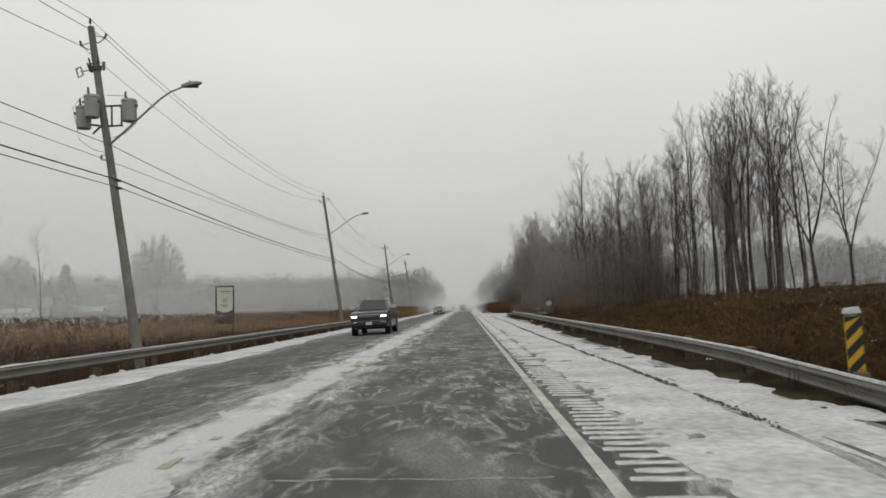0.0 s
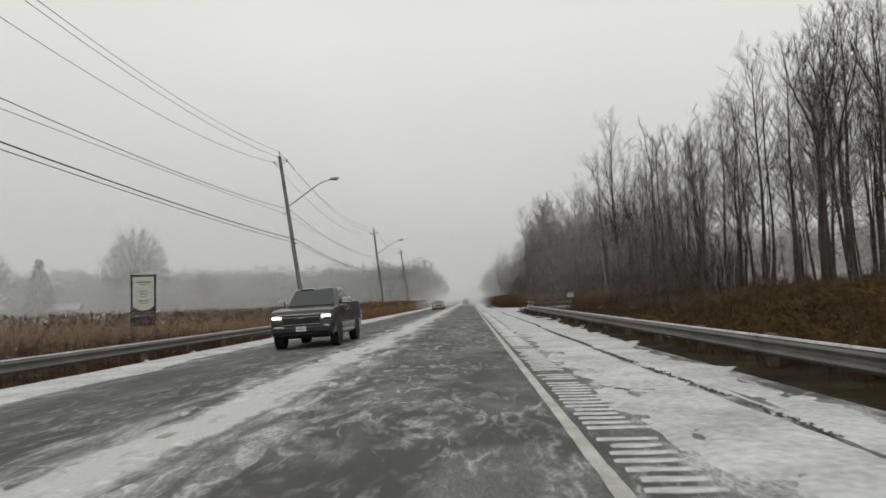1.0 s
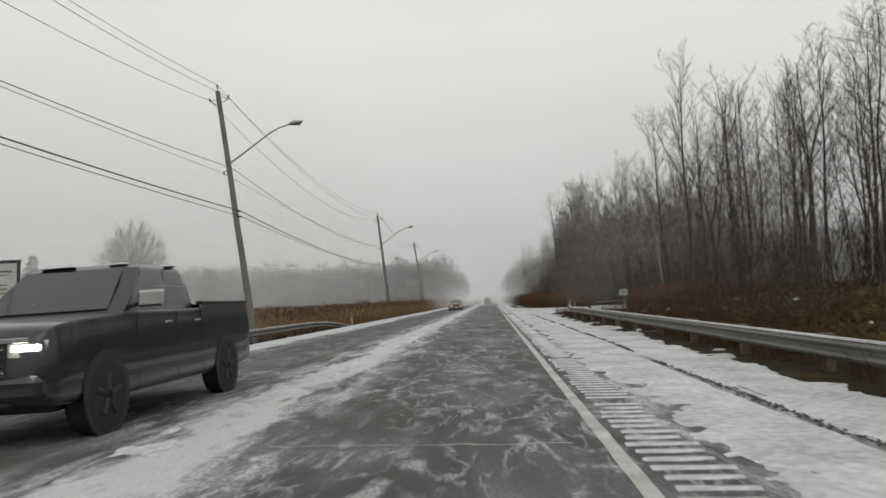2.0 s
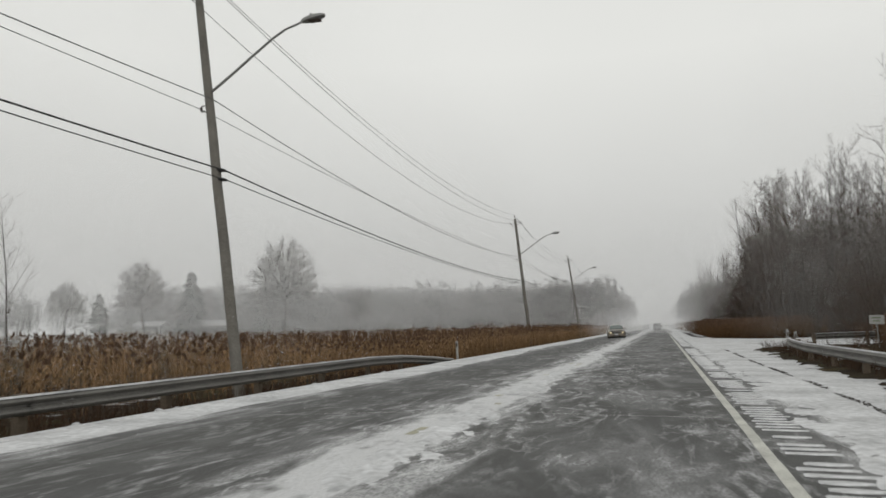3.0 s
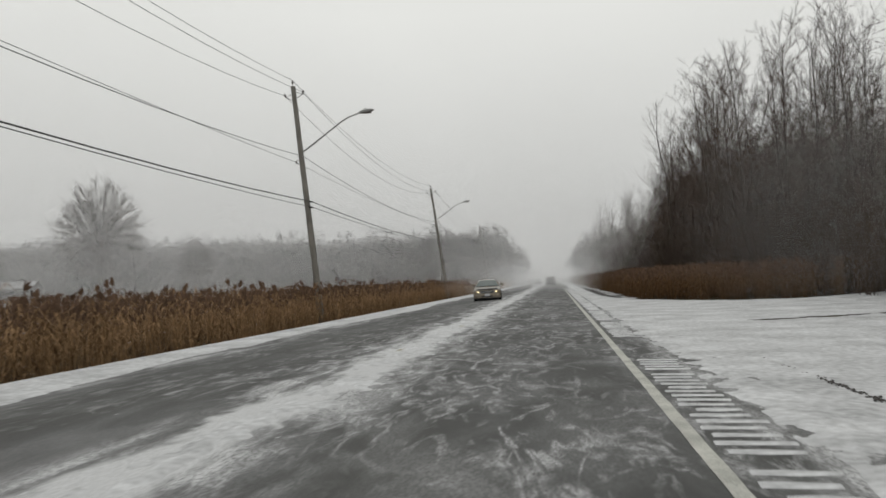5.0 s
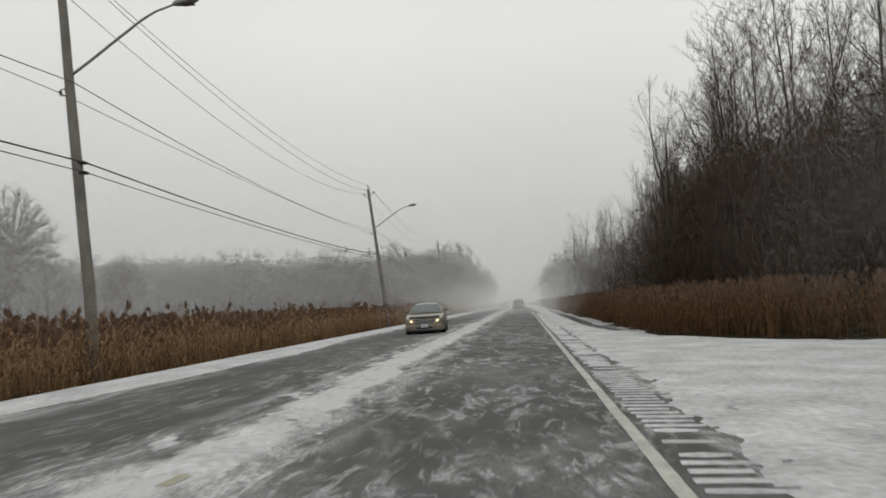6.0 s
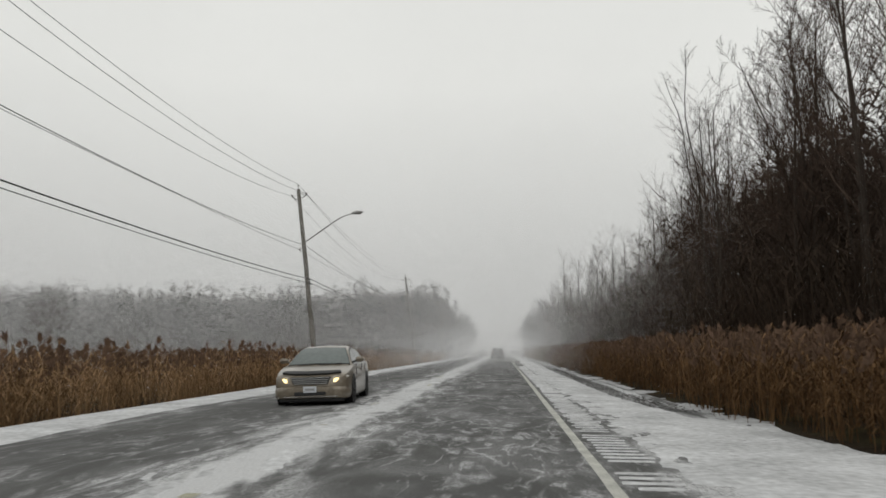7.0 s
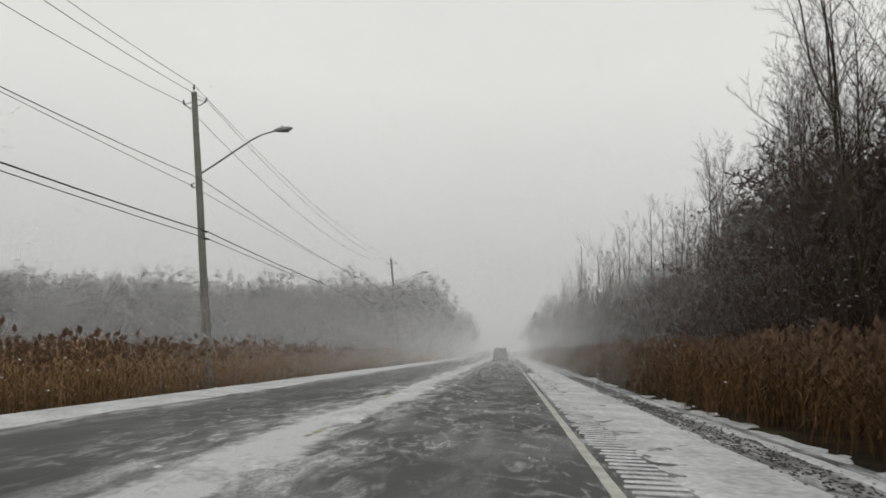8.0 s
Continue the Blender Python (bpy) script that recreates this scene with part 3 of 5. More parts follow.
    if i == 0:
        cans = ((-.62, -.15, 8.22), (-.16, -.42, 8.52), (.92, .0, 8.44))
        for dx, dy, z in cans:
            c = pole_point(i, z, dx, dy)
            can = part("transformer", Geo().revolve([(.19, -.40), (.225, -.385), (.235, -.34), (.25, .27), (.268, .28), (.268, .32), (.24, .37), (.08, .41)], c, "z", 20), M_TANK, t, "grey painted steel transformer can", True)
            g = Geo(); insulator(g, c + Vector((-.12, .02, .34)), (-.06, 0, 1), .34)
            part("bushing", g, M_PORC, can, smooth=True)
            for s in (-1, 1):
                part("lug", Geo().box(c + Vector((s * .26, -.03, .14)), (.09, .09, .10), .012), M_PORC, can)
        # the hanging frame: a box of steel bars on the road side, struts for the two cans behind it
        a0, a1 = pole_point(i, 8.62), pole_point(i, 7.92)
        for q0, q1 in ((a0, a0 + Vector((.72, 0, 0))), (a1, a1 + Vector((.62, 0, 0))), (a0 + Vector((.34, 0, 0)), a1 + Vector((.24, 0, 0))), (a0 + Vector((.68, 0, 0)), a1 + Vector((.58, 0, 0))),
                       (a0, a0 + Vector((-.52, -.12, -.1))), (a1, a1 + Vector((-.48, -.12, .05))), (a1 + Vector((-.1, -.1, -.02)), a1 + Vector((-.36, -.12, -.28)))):
            part("hanger", Geo().tube([q0, q1], .034, 6), M_PORC, t)
        for k in range(7):
            a = -2.9 + k * .93
            q = pole_point(i, 9.98 + .07 * (k % 3))
            d = Vector((math.cos(a), math.sin(a) * .6, .10 + .12 * (k % 2)))
            n_ = .22 + .07 * (k % 3)
            g = Geo().tube([q, q + d * n_], .022, 6)
            g.tube([q + d * n_ + Vector((.02, 0, -.15)), q + d * (n_ + .06) + Vector((-.03, 0, .15))], .034, 6)
            part("fuse_cutout", g, M_PORC, t)
        part("clamp_band", Geo().revolve([(.14, -.07), (.165, -.06), (.165, .06), (.14, .07)], pole_point(i, 9.95), "z", 14), M_PORC, t)
        g = Geo(); q = pole_point(i, 9.82, -.62)
        g.tube([q + Vector((-.12, 0, .16)), q + Vector((.05, 0, .22)), q + Vector((.13, 0, -.06)), q + Vector((-.03, 0, -.15)), q + Vector((-.12, 0, .16))], .030, 6)
        g.tube([q + Vector((.05, 0, .05)), pole_point(i, 9.95)], .022, 5)
        part("switch_frame", g, M_GREYMETAL, t)
        for dx, z1, bow in ((-.95, 7.0, -.25), (1.15, 7.5, .12)):
            pts = [pole_point(i, 9.0, dx * .2), pole_point(i, 8.95, dx * .75), pole_point(i, 8.6, dx + bow * .3), pole_point(i, z1 + .5, dx * .95 + bow * .2), pole_point(i, z1 + .15, dx * .6), pole_point(i, z1, dx * .15)]
            part("lead_wire", Geo().tube(pts, .009, 5), M_BLACK, t)
    return t


for i in range(len(POLES)):
    utility_pole(i)


def wire(name, offs, radius, mat, sags, label):
    """One conductor from pole to pole; offs(i) gives where it meets pole i, sags how deep it hangs in each span."""
    ends = [offs(i) for i in range(len(POLES))]
    first = ends[0] + Vector((0.1, -46, .1))
    last = ends[-1] + Vector((0, 48, -.1))
    ends = [first] + ends + [last]
    pts = []
    for span, (a, b) in enumerate(zip(ends[:-1], ends[1:])):
        sag = sags[min(span, 3)]
        for k in range(14):
            s = k / 14
            pts.append(a.lerp(b, s) - Vector((0, 0, 4 * sag * s * (1 - s))))
    pts.append(ends[-1])
    ob = part(name, Geo().tube(pts, radius, 5), mat, smooth=True)
    return tagged(ob, label, "overhead wire", "overhead wires along the poles")


wire("power_line", lambda i: pole_point(i, POLES[i][1] + .32), .011, M_WIRE, (1.3, 1.03, 1.3, 1.03), "bare power line on the poles' top pins")
wire("power_line", lambda i: pole_point(i, POLES[i][1] - (.30 if i else .42), .45), .011, M_WIRE, (1.12, 1.05, 1.4, 1.25), "bare power line on the poles' side brackets")
wire("power_line", lambda i: pole_point(i, POLES[i][1] - (.42 if i else .64), -.45), .011, M_WIRE, (1.45, 1.22, 1.6, 1.35), "bare power line on the poles' side brackets")
wire("neutral_wire", lambda i: pole_point(i, ROOT[i] - (.22 if i else .05), .12), .014, M_WIRE, (.45, .48, .95, .63), "twisted grey service wire below the lamp arms")
wire("neutral_wire", lambda i: pole_point(i, ROOT[i] - .47, -.3), .010, M_WIRE, (.35, .12, .36, .22), "thin grey wire below the lamp arms")
wire("telephone_cable", lambda i: pole_point(i, CABLE[i], .24), .022, M_BLACK, (.45, .29, .58, .33), "thick black sagging telephone cable")
wire("telephone_cable", lambda i: pole_point(i, CABLE[i] - .27, .24), .014, M_BLACK, (.40, .20, .42, .24), "thin black sagging telephone cable")


# ------------------------------------------------------------------ guard rails
W_BEAM = [(.00, -.155), (.05, -.12), (.075, -.085), (.05, -.05), (.0, -.02), (.0, .02), (.05, .05), (.075, .085), (.05, .12), (.00, .155)]


def guardrail(name, line, side, label):
    """W-beam rail along a list of (x, y, z of the beam's middle); side +1: its face looks to +x."""
    t = thing(name, label, "guard rail", "roadside guard rails")
    pts = [Vector(p) for p in line]

    def section(p, d):
        n = Vector((d.y, -d.x, 0)).normalized()
        if n.x * side < 0:
            n = -n
        out = [p + n * a + Vector((0, 0, b)) for a, b in W_BEAM]
        return out + [q - n * .012 for q in out[::-1]]
    for a, b in zip(pts[:-1], pts[1:]):
        d = (b - a)
        lap = d.normalized() * .05
        m = (a + b) / 2
        part("beam", Geo().loft([section(a, d), section(m, d), section(b + lap, d)]), M_STEEL, t)
        n = Vector((d.y, -d.x, 0)).normalized() * (1 if d.y * side > 0 else -1)
        top = [p + Vector((0, 0, .158)) for p in (a, m, b)]
        part("snow_cap", Geo().loft([[p + n * .045 + Vector((0, 0, -.012)), p + n * .03 + Vector((0, 0, .018)), p - n * .02 + Vector((0, 0, .02)), p - n * .03] for p in top]), M_SNOW, t, "thin line of snow on the beam")
        gz = float(ground_z(a.x - n.x * .2, a.y))
        hgt = a.z + .19 - (gz - .2)
        part("post", Geo().box((a.x - n.x * .16, a.y, gz - .2 + hgt / 2), (.15, .2, hgt), .012), M_POST, t)
        part("spacer", Geo().box((a.x - n.x * .045, a.y, a.z), (.08, .14, .34), .01), M_POST, t)
    return t


def rail_line(x, y0, y1, z, step, tail=()):
    n = int(round((y1 - y0) / step))
    return [(x, y0 + (y1 - y0) * k / n, z) for k in range(n + 1)] + list(tail)


guardrail("guardrail", rail_line(-7.15, -14, 74, .22, 3.81, [(-7.16, 77.6, .14), (-7.12, 81.2, -.06), (-7.05, 84.6, -.30)]), 1,
          "weathered steel guard rail with a turned-down end")
low_end = [(6, -.06), (9, .0), (11, .09), (14, .18), (18, .22), (39, .26), (60, .32), (70, .34)]
guardrail("guardrail", [(7.65, -2, -.22), (7.7, 2, -.14), (7.75, 6, -.06)] + [(x, y, float(ramp(y, low_end))) for x, y, z in rail_line(7.8, 10, 78, .34, 3.81)] + [(8.0, 81.6, .36), (8.35, 85.2, .37), (8.6, 86.4, .37)], -1,
          "weathered steel guard rail ending by the driveway")
guardrail("guardrail", [(10.6, 92.6, .42), (13.6, 94.3, .46), (17.2, 95.2, .52), (21.0, 95.8, .6)], -1, "snow-capped guard rail along the side driveway")


def delineator(x, y, h, label, tilt=0.0):
    """A flat marker post with a pale face."""
    z = float(ground_z(x, y))
    t = thing("marker_post", label, "marker post", "posts by the driveway", pose(x, y, z - .1, 0, tilt, 0))
    part("post", Geo().loft([[(-.05, -.015, 0), (.05, -.015, 0), (.06, .02, 0), (-.06, .02, 0)], [(-.05, -.015, h), (.05, -.015, h), (.06, .02, h), (-.06, .02, h)], [(-.03, -.01, h + .05), (.03, -.01, h + .05), (.03, .015, h + .05), (-.03, .015, h + .05)]]), M_SIGNWHITE, t)
    part("reflector", Geo().box((0, -.022, h - .16), (.07, .008, .2), .003), M_PORC, t)


M_SIGNWHITE = material("dirty_white_plastic", (0.36, 0.36, 0.34), .6, 0, .2, 5, 40, .1)
M_SIGNBLACK = material("black_painted_timber", (0.020, 0.019, 0.018), .6, 0, .25, 4, 40, .2)
M_SIGNCREAM = material("pale_sign_face", (0.52, 0.54, 0.47), .6, 0, .12, 1.5, 30, .05)
M_SIGNTEXT = material("grey_green_lettering", (0.16, 0.19, 0.12), .6, 0, .2, 4, 40, 0)
M_HAZYELLOW = material("yellow_reflective_sheet", (0.46, 0.29, 0.02), .45, 0, .15, 6, 50, .05)
M_HAZBLACK = material("black_sign_paint", (0.02, 0.018, 0.014), .5, 0, .2, 6, 50, .05)

delineator(8.62, 87.3, 1.0, "pale plastic marker post at the rail's end")
delineator(8.95, 87.6, .92, "pale plastic marker post at the rail's end", 4)
delineator(-7.0, 85.3, 1.0, "pale plastic marker post at the rail's end", -2)


def hazard_marker(x, y, z0):
    """A tall yellow board with slanting black bars, on a post behind the rail."""
    t = thing("hazard_marker", "yellow and black striped hazard board with a snowy top", "road sign", m=pose(x, y, 0, 0, -1, 4))
    g = float(ground_z(x, y)) - .25
    part("post", Geo().box((0, .05, (g + z0 + .8) / 2), (.09, .07, z0 + .8 - g), .008), M_POST, t)
    w, h = .23, .94
    board = part("board", Geo().box((0, 0, z0 + h / 2), (w, .018, h), .004), M_HAZYELLOW, t, "yellow board with black diagonal bars")
    k = z0 - .12
    while k < z0 + h:
        q = [(-w / 2, k), (w / 2, k + .20), (w / 2, k + .335), (-w / 2, k + .135)]
        q = [(a, min(max(b, z0), z0 + h)) for a, b in q]
        if max(b for a, b in q) - min(b for a, b in q) > .06:
            part("bar", Geo().loft([[(a, -.0135, b) for a, b in q], [(a, -.0105, b) for a, b in q]][::-1]), M_HAZBLACK, board)
        k += .245
    part("snow_cap", Geo().loft([[(-.1, -.06, z0 + h + .04), (.1, -.06, z0 + h + .04), (.1, .08, z0 + h + .04), (-.1, .08, z0 + h + .04)], [(-.09, -.05, z0 + h + .10), (.07, -.05, z0 + h + .13), (.06, .06, z0 + h + .12), (-.08, .06, z0 + h + .11)]]), M_SNOW, t)
    part("cap", Geo().box((0, .03, z0 + h + .02), (.12, .12, .05), .01), M_GREYMETAL, t)
    return t


hazard_marker(7.97, 10.1, .02)


def notice_board(x, y):
    """A tall black-framed notice board on two legs."""
    z = float(ground_z(x, y))
    t = thing("notice_board", "tall black-framed notice board with a pale face, in dry reeds", "sign", m=pose(x, y, 0, 0, 1, 3))
    for s in (-1, 1):
        part("leg", Geo().box((s * .72, 0, (z - .3 + 3.72) / 2), (.11, .11, 3.72 - z + .3), .012), M_SIGNBLACK, t)
    part("top_rail", Geo().box((0, -.004, 3.68), (1.6, .125, .13), .012), M_SIGNBLACK, t)
    part("bottom_rail", Geo().box((0, -.004, 1.35), (1.42, .10, .12), .012), M_SIGNBLACK, t)
    part("lower_board", Geo().box((0, .02, .85), (1.3, .05, .6), .01), M_SIGNBLACK, t)
    face = part("face", Geo().box((0, 0, 2.5), (1.32, .04, 2.2), .008), M_SIGNCREAM, t, "pale green-grey board with short rows of writing")
    for zz, w, hh in ((3.28, .9, .09), (3.13, .6, .05), (2.72, .5, .06), (2.55, .46, .07), (2.38, .4, .05), (2.12, .62, .07), (1.98, .5, .05)):
        part("writing", Geo().box((.02, -.024, zz), (w, .008, hh), .002), M_SIGNTEXT, face)
    pts = [(-.66, 1.42), (.66, 1.42), (.66, 1.78)] + [(.66 - 1.32 * k / 10, 1.78 - .26 * math.sin(math.pi * k / 10)) for k in range(1, 10)] + [(-.66, 1.78)]
    part("swoosh", Geo().loft([[(a, -.020, b) for a, b in pts], [(a, -.027, b) for a, b in pts]]), M_SIGNBLACK, face, "dark curved band along the foot")


notice_board(-17.2, 62.0)


def small_sign(x, y, z):
    t = thing("small_sign", "small white sign on a thin post among the trees", "sign", m=pose(x, y, 0, 0, 0, -20))
    g = float(ground_z(x, y)) - .2
    part("post", Geo().tube([(0, .03, g), (0, .03, z + .3)], .03, 8), M_GREYMETAL, t)
    b = part("plate", Geo().box((0, 0, z), (.62, .02, .42), .004), M_SIGNWHITE, t)
    for dz, w in ((.09, .4), (-.06, .3)):
        part("writing", Geo().box((0, -.012, z + dz), (w, .006, .06), .001), M_SIGNTEXT, b)


small_sign(12.6, 88.0, 1.25)


# ------------------------------------------------------------------ vehicles
M_TYRE = material("black_tyre_rubber", (0.018, 0.018, 0.018), .85, 0, .25, 6, 60, .3)
M_RIM = material("dirty_alloy", (0.045, 0.045, 0.045), .55, .4, .2, 6, 40, .1)
M_GLASS = glass_material("dark_car_glass", (0.030, 0.036, 0.036))
M_GLASS2 = glass_material("grey_green_car_glass", (0.10, 0.12, 0.115))
M_CHROME = material("salt_dulled_chrome", (0.45, 0.45, 0.44), .25, .9, .15, 5, 40, .02)
M_TRIM = material("black_car_plastic", (0.02, 0.02, 0.02), .6, 0, .25, 5, 50, .1)
M_PAINT_BLACK = material("black_car_paint", (0.012, 0.0125, 0.014), .28, 0, .35, 2, 30, .02, .5, coat=.6)
M_PAINT_GOLD = material("salt_stained_beige_paint", (0.19, 0.160, 0.120), .34, .3, .25, 1.2, 14, .03, .5, coat=.7)
M_PAINT_GREY = material("dark_grey_car_paint", (0.05, 0.052, 0.055), .35, 0, .3, 2, 30, .02, .5, coat=.4)
M_PLATE = material("pale_number_plate", (0.50, 0.52, 0.55), .5, 0, .1, 4, 40, 0)
M_HEAD = lamp_material("lit_headlight", (1.0, .96, .84), 9.0)
M_HEADWARM = lamp_material("lit_warm_headlight", (1.0, .74, .26), 1.5)
M_LENS = material("clear_lamp_lens", (0.42, 0.40, 0.36), .15, 0, .15, 8, 40, 0, .6)
M_REAR = material("red_tail_light", (0.22, 0.015, 0.012), .3, 0, .15, 8, 40, 0)


def body_section(y, w, zb, zt, ch=.10, tuck=.05):
    return [Vector(p) for p in ((-w + tuck, y, zb), (-w, y, zb + ch), (-w, y, zb + (zt - zb) * .62), (-w + .03, y, zt - ch * .6), (-w + .03 + ch, y, zt),
                                (0, y, zt + .015), (w - .03 - ch, y, zt), (w - .03, y, zt - ch * .6), (w, y, zb + (zt - zb) * .62), (w, y, zb + ch), (w - tuck, y, zb), (w - tuck - .1, y, zb - .01), (0, y, zb - .01), (-w + tuck + .1, y, zb - .01))]


def wheel(t, x, y, r, width):
    s = 1 if x > 0 else -1
    tyre = part("wheel", Geo().revolve([(r * .62, -width / 2), (r * .93, -width / 2), (r, -width * .34), (r, width * .34), (r * .93, width / 2), (r * .62, width / 2)], (x, y, r), "x", 24), M_TYRE, t, smooth=False)
    g = Geo().revolve([(r * .60, s * width * .30), (r * .62, s * width * .5), (r * .52, s * width * .46), (r * .16, s * width * .40), (r * .12, s * width * .5)][::s], (x, y, r), "x", 20)
    part("rim", g, M_RIM, tyre)
    for k in range(5):
        a = 2 * math.pi * k / 5 + .3
        part("spoke", Geo().tube([(x + s * width * .47, y + math.cos(a) * r * .12, r + math.sin(a) * r * .12), (x + s * width * .49, y + math.cos(a) * r * .58, r + math.sin(a) * r * .58)], .035, 5), M_RIM, tyre)


def arch(t, x, y, r, paint):
    s = 1 if x > 0 else -1
    # flat black disc on the uncut side, in place of the shaded wheel well
    prof = [(r * 1.16, 0), (r * 1.16, .012), (r * .9, .016)]
    part("wheel_well_shade", Geo().revolve([(a, s * b) for a, b in prof][::s], (x, y, r + .02), "x", 24), M_TRIM, t)


ROOF = [(1.10, .90), (1.30, 1.02), (1.60, 1.20), (1.90, 1.355), (2.08, 1.415), (2.35, 1.455), (2.75, 1.468), (3.15, 1.445), (3.45, 1.39), (3.75, 1.285), (4.05, 1.145), (4.30, 1.03), (4.42, .97)]


def greenhouse(t, paint, glass):
    """The sedan's cabin: an arched roof over leaning sides, with glass set just proud of it."""
    belt = .94

    def half(z):
        return .835 - .26 * max(0, z - belt) / .52

    def side(s, y, z, out):
        return Vector((s * (half(z) + out), y, z))

    def roof(y):
        return float(ramp(y, ROOF))
    secs = []
    for y, zt in ROOF:
        zs = max(zt - .05, .80); w = half(zs); wt = half(zt) - .09
        secs.append([(-.84, y, .70), (-half(min(belt, zs)), y, min(belt, zs)), (-w, y, zs), (-wt, y, zt), (0, y, zt + .02), (wt, y, zt), (w, y, zs), (half(min(belt, zs)), y, min(belt, zs)), (.84, y, .70)])
    part("cabin", Geo().loft(secs), paint, t, smooth=True)

    def cross(y, w, out):
        z = roof(y) + out
        return [(-w, y, z), (0, y, z + .022), (w, y, z), (w, y, z - .03), (0, y, z - .01), (-w, y, z - .03)]
    for nm, ys, w0, w1 in (("windscreen", (1.24, 1.45, 1.65, 1.85, 2.02), .755, .53), ("rear_window", (3.50, 3.75, 4.0, 4.22), .50, .64)):
        n = len(ys) - 1
        part(nm, Geo().loft([cross(y, w0 + (w1 - w0) * k / n, .012) for k, y in enumerate(ys)]), glass, t, smooth=True)
        part("seal", Geo().loft([cross(y, w0 + .022 + (w1 - w0) * k / n, .006) for k, y in enumerate((ys[0] - .03,) + ys[1:-1] + (ys[-1] + .03,))]), M_TRIM, t, smooth=True)
    for s in (-1, 1):
        for y0, y1 in ((1.52, 2.52), (2.60, 3.80)):
            for nm, pad, out, mat in (("window_frame", .028, .004, M_TRIM), ("side_window", 0, .011, glass)):
                rings = []
                for k in range(9):
                    y = y0 - pad + (y1 - y0 + 2 * pad) * k / 8
                    lo = belt + .035 - pad + .03 * (y - 1.5) / 2.3; hi = max(lo + .015, roof(y) - .085 + pad)
                    rings.append([side(s, y, lo, out), side(s, y, hi, out), side(s, y, hi, out - .02), side(s, y, lo, out - .02)])
                part(nm, Geo().loft(rings), mat, t, smooth=True)
    return t


def car(name, label, kind, paint, head, glass, m, group=""):
    """A car that faces -y, its front bumper at y = 0."""
    t = thing(name, label, "pickup truck" if kind == "pickup" else "car", group, m)
    if kind == "pickup":
        L, r, ww, wb = 5.85, .41, .28, (1.0, 4.65)
        lower = [(0.0, .88, .50, 1.02), (.10, .97, .44, 1.16), (.35, 1.0, .42, 1.22), (1.0, 1.01, .40, 1.27), (1.75, 1.01, .38, 1.30), (3.75, 1.01, .38, 1.32), (3.80, 1.01, .38, 1.38), (5.6, 1.0, .42, 1.38), (5.85, .98, .55, 1.36)]
        cab = [(1.45, 3.85, .90, 1.27), (1.95, 3.78, .82, 1.62), (2.25, 3.70, .74, 1.86), (2.38, 3.62, .69, 1.91), (2.6, 3.4, .5, 1.93)]
        belt = 1.30
    elif kind == "suv":
        L, r, ww, wb = 4.7, .36, .24, (.9, 3.65)
        lower = [(0.0, .74, .34, .78), (.14, .86, .28, .92), (.5, .91, .26, 1.0), (1.2, .93, .24, 1.06), (3.6, .93, .24, 1.1), (4.4, .92, .28, 1.12), (4.7, .86, .36, 1.08)]
        cab = [(1.05, 4.62, .86, 1.05), (1.6, 4.5, .78, 1.42), (1.95, 4.3, .68, 1.66), (2.1, 4.2, .62, 1.70)]
        belt = 1.10
    else:
        L, r, ww, wb = 4.82, .33, .22, (.92, 3.70)
        lower = [(0.0, .60, .27, .62), (.07, .76, .21, .70), (.24, .865, .18, .775), (.7, .905, .17, .87), (1.3, .912, .17, .955), (2.6, .915, .17, .985), (3.7, .91, .17, 1.0), (4.35, .89, .22, 1.01), (4.68, .83, .28, .98), (4.82, .74, .34, .88)]
        cab = [(1.16, 4.34, .83, .95), (1.62, 4.04, .765, 1.20), (2.02, 3.70, .68, 1.415), (2.16, 3.56, .635, 1.45), (2.5, 3.2, .48, 1.472)]
        belt = .99
    part("body", Geo().smooth_loft([body_section(*q) for q in lower]), paint, t, smooth=True)
    part("underside", Geo().box((0, L / 2, lower[2][2] - .02), (1.5, L * .86, .16), .03), M_TRIM, t)
    if kind == "sedan":
        greenhouse(t, paint, glass)
    else:
        secs = []
        for y0, y1, w, z in cab:
            c = .12
            secs.append([(-w + c, y0, z), (w - c, y0, z), (w, y0 + c * 1.4, z), (w, y1 - c, z), (w - c, y1, z), (-w + c, y1, z), (-w, y1 - c, z), (-w, y0 + c * 1.4, z)])
        part("cabin", Geo().loft(secs), paint, t)
        f = lambda k, j: Vector(secs[k][j])
        # glass: front, back, two panes a side
        a, b = 0, 2
        part("windscreen", Geo().panel([f(a, 0).lerp(f(b, 0), .10), f(a, 1).lerp(f(b, 1), .10), f(a, 1).lerp(f(b, 1), .95), f(a, 0).lerp(f(b, 0), .95)], .012, .016), glass, t)
        part("rear_window", Geo().panel([f(a, 4).lerp(f(b, 4), .12), f(a, 5).lerp(f(b, 5), .12), f(a, 5).lerp(f(b, 5), .92), f(a, 4).lerp(f(b, 4), .92)], .012, .016), glass, t)
        for s, j0, j1 in ((1, 2, 3), (-1, 7, 6)):
            lo = [f(0, j0).lerp(f(2, j0), .22), f(0, j1).lerp(f(2, j1), .22)]
            hi = [f(0, j0).lerp(f(2, j0), .93), f(0, j1).lerp(f(2, j1), .93)]
            for u0, u1 in ((.03, .50), (.54, .95)):
                q = [lo[0].lerp(lo[1], u0), lo[0].lerp(lo[1], u1), hi[0].lerp(hi[1], u1), hi[0].lerp(hi[1], max(u0, .02))]
                part("side_window", Geo().panel(q if s > 0 else q[::-1], .012, .014), M_GLASS, t)
    for x in (-1, 1):
        for y in wb:
            arch(t, x * (lower[3][1] + .001), y, r, paint)
